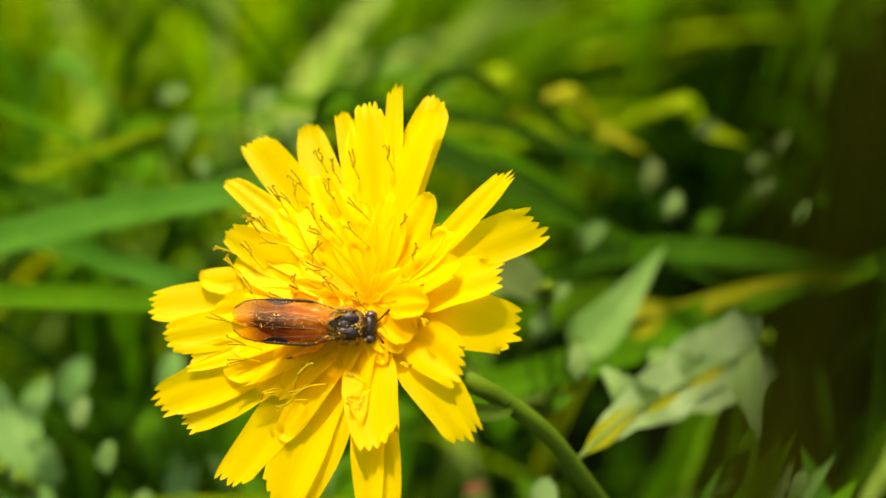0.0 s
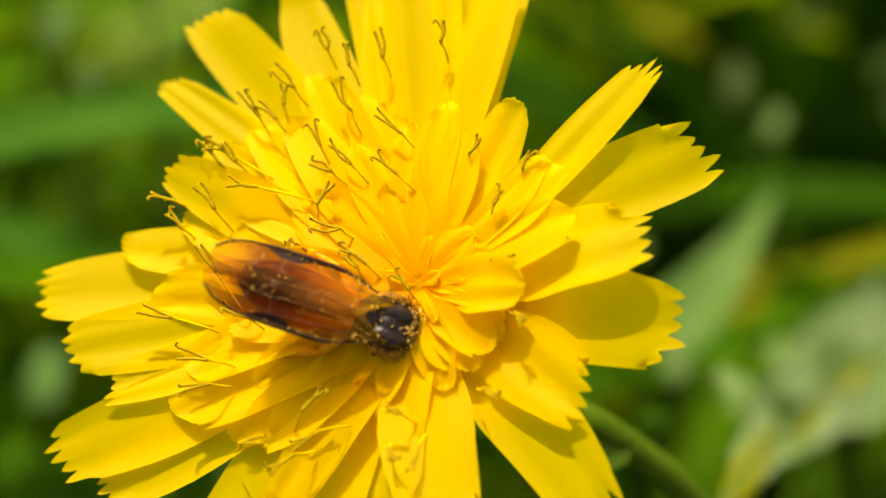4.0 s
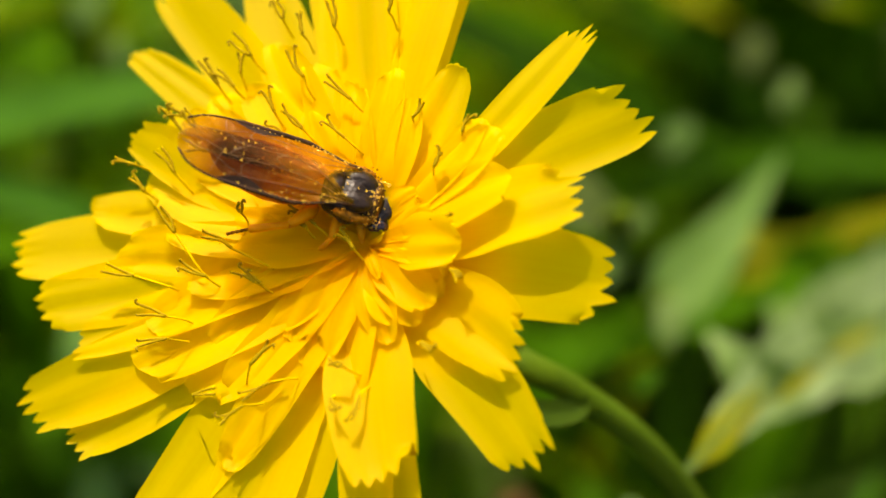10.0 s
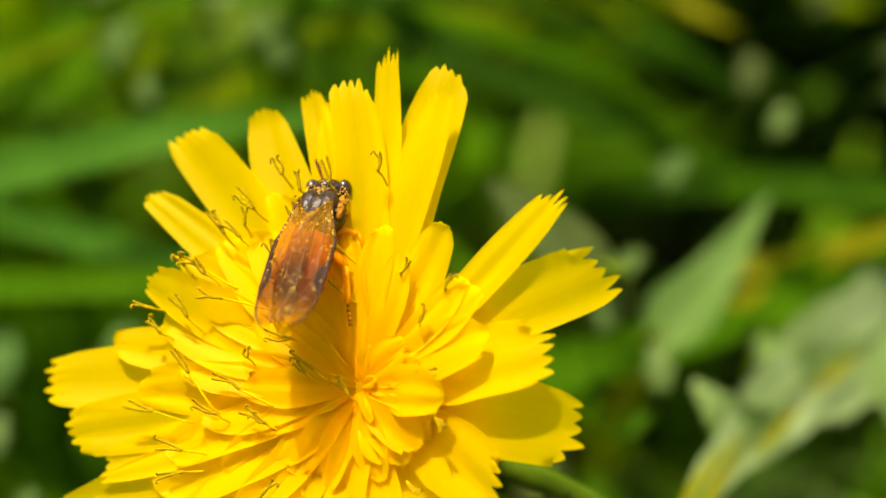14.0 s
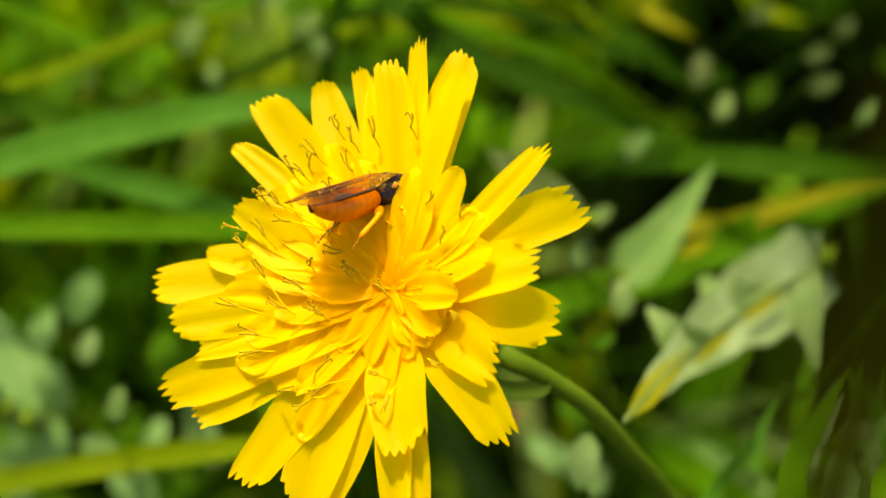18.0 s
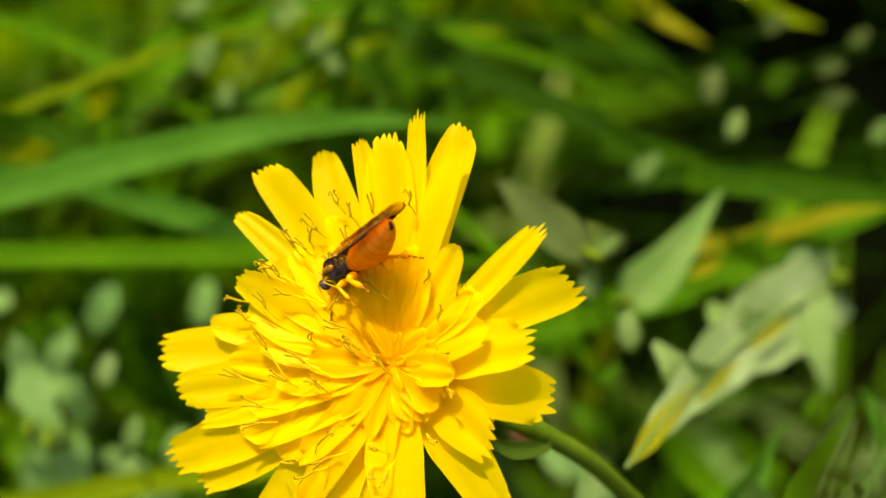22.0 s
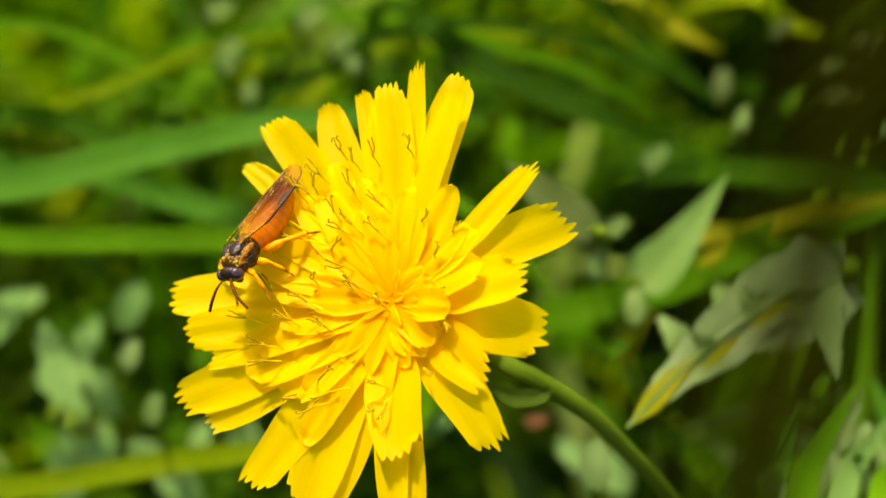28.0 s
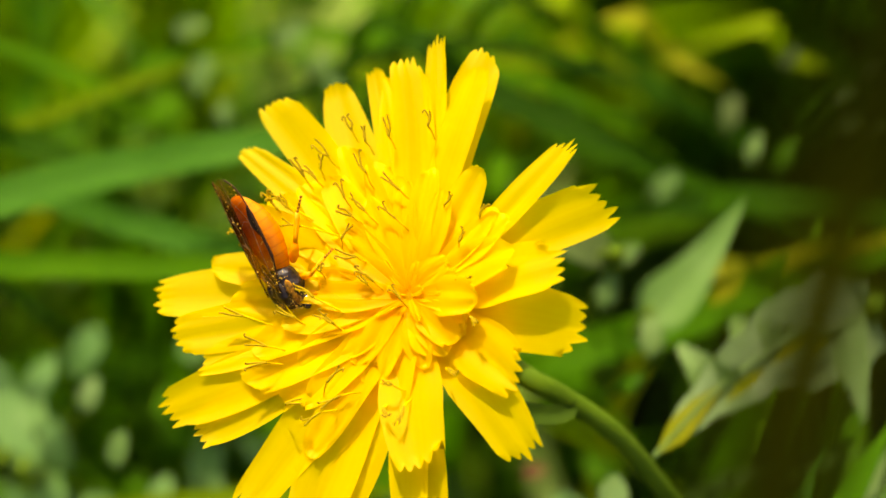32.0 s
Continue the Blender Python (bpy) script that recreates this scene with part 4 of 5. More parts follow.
# sun highlights and half shade are put into the pale and dull leaf colours
PALE, DIM, WARM = "small pale herb leaf, sun highlight put into its colour", "small dull olive herb leaf, half shade put into its colour", "small withered reddish leaf"
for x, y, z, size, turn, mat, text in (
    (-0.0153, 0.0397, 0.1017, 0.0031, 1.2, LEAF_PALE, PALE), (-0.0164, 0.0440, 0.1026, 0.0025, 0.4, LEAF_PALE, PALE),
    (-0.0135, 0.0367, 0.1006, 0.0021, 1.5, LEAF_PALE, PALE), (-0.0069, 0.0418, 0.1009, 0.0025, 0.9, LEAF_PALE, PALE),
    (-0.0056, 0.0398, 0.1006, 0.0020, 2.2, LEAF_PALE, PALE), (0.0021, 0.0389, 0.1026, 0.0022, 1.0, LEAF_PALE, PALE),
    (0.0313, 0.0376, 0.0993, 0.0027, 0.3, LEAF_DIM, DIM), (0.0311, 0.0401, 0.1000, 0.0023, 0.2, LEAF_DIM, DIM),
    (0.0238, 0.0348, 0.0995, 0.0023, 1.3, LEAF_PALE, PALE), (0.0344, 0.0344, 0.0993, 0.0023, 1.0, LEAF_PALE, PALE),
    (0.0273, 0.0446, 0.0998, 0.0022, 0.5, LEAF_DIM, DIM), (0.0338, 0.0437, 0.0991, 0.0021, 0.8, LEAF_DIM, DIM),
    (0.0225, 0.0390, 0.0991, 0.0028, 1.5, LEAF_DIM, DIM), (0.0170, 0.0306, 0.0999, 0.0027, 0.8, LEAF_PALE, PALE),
    (0.0139, 0.0233, 0.1004, 0.0022, 0.6, LEAF_PALE, PALE), (0.0138, 0.0140, 0.0981, 0.0020, 0.6, HERB, "small green herb leaf"),
    (0.0126, 0.0200, 0.1003, 0.0026, 1.4, LEAF_PALE, PALE), (-0.0218, 0.0188, 0.0912, 0.0025, 1.3, LEAF_PALE, PALE),
    (-0.0190, 0.0120, 0.0935, 0.0025, 1.4, LEAF_PALE, PALE), (0.0122, 0.0042, 0.0978, 0.0037, 1.5, LEAF_PALE, PALE),
    (0.0152, 0.0163, 0.0999, 0.0028, 1.7, LEAF_PALE, PALE), (0.0303, 0.0073, 0.0967, 0.0025, 1.2, LEAF_PALE, PALE),
    (0.0280, 0.0131, 0.0950, 0.0022, 1.1, HERB, "small green herb leaf"), (0.0082, 0.0174, 0.0853, 0.0018, 0.2, REDDISH, WARM),
    (-0.0092, 0.0428, 0.1030, 0.0028, 0.6, LEAF_PALE, PALE),
):
    small_leaf((x, y, z), size, turn, mat, text)


def leafy_bank():
    """Low herbs crowding behind the grass, their small leaves turned to the sun."""
    rng = random.Random(5)
    # the mid green leaves carry half shade in their colour
    kinds = ((HERB, "small green herb leaf"), (GRASS_BRIGHT, "small fresh green herb leaf"), (GRASS_MID, "small herb leaf, half shade put into its colour"), (GRASS_YELLOW, "small yellow-green sunlit herb leaf"))
    for k in range(96):
        left = k < 78
        x = rng.uniform(-0.044, 0.004) if left else rng.uniform(0.004, 0.046)
        y = rng.uniform(0.040, 0.075)
        z = 0.1005 - 0.85 * (y - 0.040) - rng.uniform(0.0, 0.009)
        if noise.noise((x * 70, y * 70, 6.3)) < (-0.15 if left else 0.05):
            continue
        mat, text = kinds[rng.choice((0, 0, 1, 1, 2, 3) if left else (0, 1, 2, 2))]
        small_leaf((x, y, z), rng.uniform(0.0022, 0.0046), rng.uniform(-0.6, 2.6), mat, text, rng.uniform(-0.5, 0.5))


leafy_bank()


def low_leaves():
    """Soft bluish leaves of low herbs in front of the darkened soil."""
    rng = random.Random(12)
    for k in range(80):
        x, u = rng.uniform(-0.036, 0.017), rng.random()
        y, z = 0.016 + 0.014 * u, 0.0800 + 0.008 * u - rng.uniform(0, 0.006)
        if noise.noise((x * 110, u * 2.5, 8.8)) < -0.05:
            continue
        mat, text = rng.choice(((LEAF_SOFT, "soft bluish green herb leaf"), (HERB, "small green herb leaf"), (GRASS_BRIGHT, "small fresh green herb leaf")))
        small_leaf((x, y, z), rng.uniform(0.0030, 0.0056), rng.uniform(0.4, 2.6), mat, text, rng.uniform(-0.5, 0.5))


low_leaves()


def lie(x, y):
    """How tall the grass grows: low in a hollow behind the flower and in small gaps."""
    # the hollow is left nearly bare so the soil darkened for shade shows
    hollow = ((x - 0.045) / 0.050) ** 2 + ((y - 0.115) / 0.092) ** 2 < 1 and y < 0.140
    if hollow:
        return 0.35 if noise.noise((x * 90, y * 90, 2.2)) > 0.36 else 0.0
    return 0.4 if noise.noise((x * 42, y * 42, 3.7)) < 0.0 else 1.0


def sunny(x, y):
    """Where grass takes the lighter sunlit colour: beyond the hollow and along the far left."""
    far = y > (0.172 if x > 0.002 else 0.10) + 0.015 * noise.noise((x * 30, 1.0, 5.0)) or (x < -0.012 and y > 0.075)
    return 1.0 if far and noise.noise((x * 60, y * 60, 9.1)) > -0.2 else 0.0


def open_patches(x, y):
    return 1.0 if lie(x, y) > 0.9 and noise.noise((x * 48, y * 48, 1.3)) > -0.1 else 0.0


def meadow(name, count, seed, mat, width, height, label, leafy=False, tall=None):
    """Crowded blades or small leaves, one mesh."""
    rng = random.Random(seed)
    ahead = -TOWARDS
    verts, faces = [], []
    for _ in range(count):
        y = -0.03 + 0.33 * rng.random() ** 1.2
        x = rng.uniform(-1, 1) * (0.06 + 0.30 * max(0, y))
        az = rng.uniform(0, 2 * math.pi)
        h = rng.uniform(*height)
        h *= (tall or lie)(x, y)
        if h < 0.004:
            continue
        lean = rng.uniform(0.2, 0.9)
        w = rng.uniform(*width)
        o = Vector((math.cos(az), math.sin(az), 0))
        s = Vector((-o.y, o.x, 0))
        q = Matrix.Rotation(rng.uniform(-1.2, 1.2), 3, o + Vector((0, 0, 0.8)))
        pts = []
        for i in range(6):
            v = i / 5
            pts.append(Vector((x, y, 0)) + o * (lean * h * v ** 1.6) + Vector((0, 0, h * (v - 0.35 * min(lean, 1) * v * v))))
        # keep the flower, its stem and the camera's way clear
        if min((p - STAND).dot(ahead) for p in pts) < 0.158 or any((p - Vector((0.0211, 0.0000, 0.085))).length < 0.008 for p in pts):
            continue
        if leafy:
            pts = pts[:1] + [pts[0].lerp(pts[3], 0.3 * k) for k in (1, 2, 3)] + pts[4:]
        i0 = len(verts)
        for i, p in enumerate(pts):
            v = i / 5
            hw = w / 2 * ((1 - v ** 2.2 * 0.97) if not leafy else (0.08 if i < 3 else (0.6, 1.0, 0.15)[i - 3]))
            d = q @ s
            verts += [p - d * hw, p + d * hw + Vector((0, 0, 0.1 * hw))]
        for i in range(5):
            a = i0 + 2 * i
            faces.append((a, a + 1, a + 3, a + 2))
    me = bpy.data.meshes.new(name)
    me.from_pydata([tuple(v) for v in verts], [], faces)
    uvl = me.uv_layers.new(name="UVMap")
    for poly in me.polygons:
        for li, c in zip(poly.loop_indices, ((0, 0), (1, 0), (1, 1), (0, 1))):
            uvl.data[li].uv = c
        poly.use_smooth = True
    me.materials.append(mat)
    return tagged(new(name, me), label, "grass", kind="stuff")


meadow("meadow_grass", 5200, 11, MEADOW, (0.0008, 0.0020), (0.035, 0.092), "dense green meadow grass, shade put into its darker tone")
meadow("meadow_herbs", 1300, 22, HERB, (0.0025, 0.0048), (0.03, 0.080), "small broad-leaved herbs between the grass", True)
meadow("sunny_grass", 6000, 14, SUNLIT_TONE, (0.0010, 0.0022), (0.06, 0.105), "yellow-green grass farther off, sunlight put into its colour", False, sunny)
meadow("pale_leaflets", 680, 15, LEAFLET, (0.002, 0.0045), (0.06, 0.10), "small leaves among the grass, glints put into their pale colour", True, open_patches)

# dry stalk close to the lens
STALK_ROOT = Vector((-0.02, -0.11, 0.0))


def build_dry_stalk():
    root = empty("dry_grass_stalk", Matrix.Translation(STALK_ROOT), "brown-green dry grass stalk leaning before the flower", "grass")
    ref = Vector((0.0116, -0.0538, 0.1855)) - STALK_ROOT
    line = bend([ref * s + Vector((0.0, 0.002, -0.002)) * math.sin(math.pi * min(1, s / 0.6)) for s in (0, 0.3, 0.6, 0.85, 1.0, 1.03, 1.06)], 6)
    part("stalk", ribbon(bmesh.new(), line, 0.0027, TOWARDS, 0.3, lambda v: 1 - 0.4 * v ** 4, 6), DRY, root)
    part("midrib", tube(bmesh.new(), [p - TOWARDS * 0.0002 for p in line], 0.0002, 6), DRY, root)
    return root


dry_stalk = build_dry_stalk()


# ---- the sawfly ----
# Its own axes in millimetres: y to the head, z to the back.
def mm(*p):
    return Vector(p) * MM


sawfly = empty("sawfly", Matrix.Identity(4), "orange and black sawfly with amber wings feeding on the flower", "insect")


def build_sawfly():
    rng = random.Random(21)
    seg = lambda s: 1 + 0.010 * math.cos(s * 24)
    b = blob(bmesh.new(), mm(0, -0.75, -0.36), (1.10 * MM, 2.5 * MM, 0.94 * MM), lambda s: seg(s) * (1.0 - 0.10 * max(0, -s) ** 2) * (1 - 0.12 * max(0, s)), 28, 40)
    for v in b.verts:
        v.co.z += 0.075 * MM * max(0, -0.6 - v.co.y / MM) ** 1.8
    abdomen = part("abdomen", b, ORANGE, sawfly, "glossy orange segmented abdomen")
    part("sheath", blob(bmesh.new(), mm(0, -3.05, -0.05), (0.2 * MM, 0.22 * MM, 0.34 * MM)), SPOT, abdomen, "black sheath at the tail")
    b = blob(bmesh.new(), mm(0, 2.4, -0.15), (1.05 * MM, 1.3 * MM, 0.92 * MM), lambda s: 1 + 0.05 * math.cos(s * 9), 28, 24)
    for sx in (-0.42, 0.42):
        blob(b, mm(sx, 2.5, 0.48), (0.43 * MM, 0.72 * MM, 0.34 * MM))
    blob(b, mm(0, 1.65, 0.5), (0.5 * MM, 0.4 * MM, 0.3 * MM))
    thorax = part("thorax", b, BLACK, sawfly, "rough black thorax dusted with pollen")
    part("collar", blob(bmesh.new(), mm(0, 3.25, -0.1), (0.92 * MM, 0.34 * MM, 0.76 * MM)), COLLAR, sawfly, "amber collar behind the head")
    head = part("head", blob(bmesh.new(), mm(0, 0.45, -0.12), (0.86 * MM, 0.46 * MM, 0.64 * MM), lambda s: 1 - 0.1 * s, 24, 14), BLACK, sawfly, "black head", Matrix.Translation(mm(0, 3.4, 0)))
    for sx in (-1, 1):
        part("eye", blob(bmesh.new(), mm(sx * 0.72, 0.5, -0.02), (0.30 * MM, 0.38 * MM, 0.44 * MM)), EYE, head, "dark bulging eye")
    part("mouthparts", blob(bmesh.new(), mm(0, 0.62, -0.68), (0.32 * MM, 0.2 * MM, 0.26 * MM)), COLLAR, head, "amber mouthparts")
    grains = bmesh.new()
    for _ in range(190):
        if rng.random() < 0.45:
            a, s = rng.uniform(0.1, 3.04), rng.uniform(-0.8, 0.95)
            r = math.sqrt(1 - s * s)
            p = mm(1.07 * r * math.cos(a), 2.4 + 1.31 * s, -0.15 + 0.95 * r * math.sin(a))
        else:
            a = rng.uniform(-0.4, 3.5)
            p = mm(0.93 * math.cos(a), 3.25 + rng.uniform(-0.3, 0.4), -0.1 + 0.77 * math.sin(a))
        blob(grains, p, (rng.uniform(0.016, 0.040) * MM,) * 3, None, 5, 4)
    part("pollen", grains, POLLEN, thorax, "yellow pollen grains")
    # amber wing hinges, furry with pollen
    for sx in (-1, 1):
        b = blob(bmesh.new(), mm(sx * 0.97, 2.45, 0.20), (0.20 * MM, 0.62 * MM, 0.22 * MM))
        blob(b, mm(sx * 0.80, 3.05, 0.02), (0.17 * MM, 0.30 * MM, 0.22 * MM))
        for _ in range(34):
            q = mm(sx * 0.95, 2.6, 0.15) + mm(sx * rng.uniform(-0.1, 0.28), rng.uniform(-0.6, 0.7), rng.uniform(-0.3, 0.32))
            blob(b, q, (rng.uniform(0.025, 0.05) * MM,) * 3, None, 5, 4)
        part("wing_hinge", b, AMBER, sawfly, "amber wing hinge crusted with pollen")
    # wings
    for sx in (1, -1):
        lift = 0.07 if sx > 0 else 0.0

        def at(u, v, sx=sx, lift=lift):
            """u: 0 inner to 1 outer edge, v: 0 hinge to 1 tip."""
            y = 2.45 - 6.95 * v
            grow = min(1, v / 0.35)
            outer = 0.80 + 0.56 * grow * grow * (3 - 2 * grow) - 0.10 * max(0, v - 0.5)
            s = min(1, v / 0.3)
            inner = 0.62 - 1.12 * s * s * (3 - 2 * s)
            if v > 0.68:
                k = math.sqrt(max(0, 1 - ((v - 0.68) / 0.32) ** 2.6))
                c = 0.28
                outer, inner = c + (outer - c) * max(k, 0.05), c + (inner - c) * max(k, 0.05)
            x = inner + (outer - inner) * u
            z = 0.98 - 0.5 * (math.sqrt(x * x + 0.06) - 0.24) - 0.10 * v - 0.28 * v * v + lift * (1 - 0.3 * u) + 0.03 * math.sin(9 * u + 7 * v) + 0.022 * math.sin(17 * u - 9 * v) * min(1, 3 * v)
            return mm(sx * x, y, z)

        b = bmesh.new()
        uvl = b.loops.layers.uv.verify()
        nu, nv = 16, 40
        g = [[b.verts.new(at(i / nu, j / nv)) for i in range(nu + 1)] for j in range(nv + 1)]
        for j in range(nv):
            for i in range(nu):
                fc = b.faces.new((g[j][i], g[j][i + 1], g[j + 1][i + 1], g[j + 1][i]))
                for lp, (uu, vv) in zip(fc.loops, ((i, j), (i + 1, j), (i + 1, j + 1), (i, j + 1))):
                    lp[uvl].uv = (uu / nu, vv / nv)
        wing = part("wing", b, WING, sawfly, "see-through amber wing with dark veins")
        up = mm(0, 0, 0.015)
        v = bmesh.new()
        tube(v, [at(0.985, k / 16 * 0.98) + up for k in range(17)], [0.045 * MM] * 5 + [0.09 * MM] * 7 + [0.04 * MM] * 5, 6)
        part("vein", v, COSTA, wing, "thick dark front vein of the wing")
        for (u0, v0), (u1, v1), (u2, v2) in (((0.75, 0.02), (0.72, 0.35), (0.8, 0.62)), ((0.5, 0.03), (0.45, 0.4), (0.5, 0.72)), ((0.25, 0.08), (0.15, 0.4), (0.2, 0.7)), ((0.8, 0.62), (0.55, 0.8), (0.5, 0.97)), ((0.5, 0.72), (0.35, 0.85), (0.3, 0.95)), ((0.97, 0.6), (0.62, 0.63), (0.45, 0.58)), ((0.9, 0.78), (0.6, 0.76), (0.4, 0.74)), ((0.45, 0.4), (0.3, 0.47), (0.15, 0.42)), ((0.5, 0.72), (0.3, 0.66), (0.18, 0.62))):
            v = bmesh.new()
            tube(v, [at(u0 + (u1 - u0) * s * 2 if s < 0.5 else u1 + (u2 - u1) * (s * 2 - 1), v0 + (v1 - v0) * s * 2 if s < 0.5 else v1 + (v2 - v1) * (s * 2 - 1)) + up for s in (k / 8 for k in range(9))], 0.014 * MM, 5)
            part("vein", v, VEIN, wing)
        b = bmesh.new()
        rows = [[b.verts.new(at(u, 0.46 + 0.27 * k / 8) + up * 1.6) for u in (1.0, 0.97 - 0.15 * math.sin(math.pi * k / 8) - 0.02)] for k in range(9)]
        for k in range(8):
            b.faces.new((rows[k][0], rows[k][1], rows[k + 1][1], rows[k + 1][0]))
        part("wing_spot", b, SPOT, wing, "black spot on the wing edge")
        dust = bmesh.new()
        for k in range(84):
            blob(dust, at(rng.uniform(0.93, 1.0) if k < 46 else rng.random(), rng.uniform(0.02, 0.7) if k < 46 else rng.uniform(0.05, 0.95)) + up * 2, (rng.uniform(0.016, 0.042) * MM,) * 3, None, 5, 4)
        part("pollen", dust, POLLEN, wing, "yellow pollen grains")
    # legs
    legs = []
    for sx in (-1, 1):
        for hip, knee, ankle, foot, thick in (((0.45, 3.0, -0.75), (1.15, 3.4, -0.95), (1.35, 3.75, -1.85), (1.5, 4.15, -2.45), 0.16), ((0.5, 2.2, -0.85), (1.5, 2.1, -1.05), (1.75, 1.7, -2.05), (1.95, 1.5, -2.7), 0.17), ((0.45, 1.3, -0.95), (1.5, 0.5, -1.1), (1.8, -0.8, -1.95), (2.0, -1.5, -2.6), 0.22)):
            h, k, a, ft = (Vector((sx * p[0], p[1], p[2])) for p in (hip, knee, ankle, foot))
            m = Matrix.Translation(h * MM)
            b = tube(bmesh.new(), [p * MM for p in (h * 0, (k - h) * 0.25, (k - h) * 0.6, (k - h))], [thick * MM * c for c in (0.8, 1.25, 1.15, 0.7)], 8)
            tube(b, [p * MM for p in ((k - h), (k - h).lerp(a - h, 0.3), (k - h).lerp(a - h, 0.8), (a - h))], [thick * MM * c for c in (0.6, 0.62, 0.75, 0.7)], 8)
            leg = part("leg", b, LEG, sawfly, "orange leg with a brown foot", m)
            t = bmesh.new()
            for s in range(5):
                p0, p1 = (a - h).lerp(ft - h, s / 5), (a - h).lerp(ft - h, (s + 0.86) / 5)
                tube(t, [p0 * MM, p0.lerp(p1, 0.7) * MM, p1 * MM], [0.05 * MM, 0.08 * MM, 0.07 * MM], 6)
            part("tarsus", t, FOOT, leg, "brown banded foot")
            legs.append(leg)
    feelers = []
    for sx in (-1, 1):
        b = bmesh.new()
        line = bend([mm(0, 0, 0), mm(sx * 0.25, 0.6, 0.25), mm(sx * 0.6, 1.45, 0.25), mm(sx * 1.05, 2.25, 0.05)], 5)
        fine = bend(line, 4)
        tube(b, fine, [(0.05 + 0.05 * min(1, i / 40)) * (0.8 if i % 4 == 0 else 1.0) * MM for i in range(len(fine))], 7)
        feelers.append(part("antenna", b, ANTENNA, head, "dark brown segmented antenna", Matrix.Translation(mm(sx * 0.3, 0.8, 0.12))))
    return legs, feelers, head


legs, feelers, head = build_sawfly()


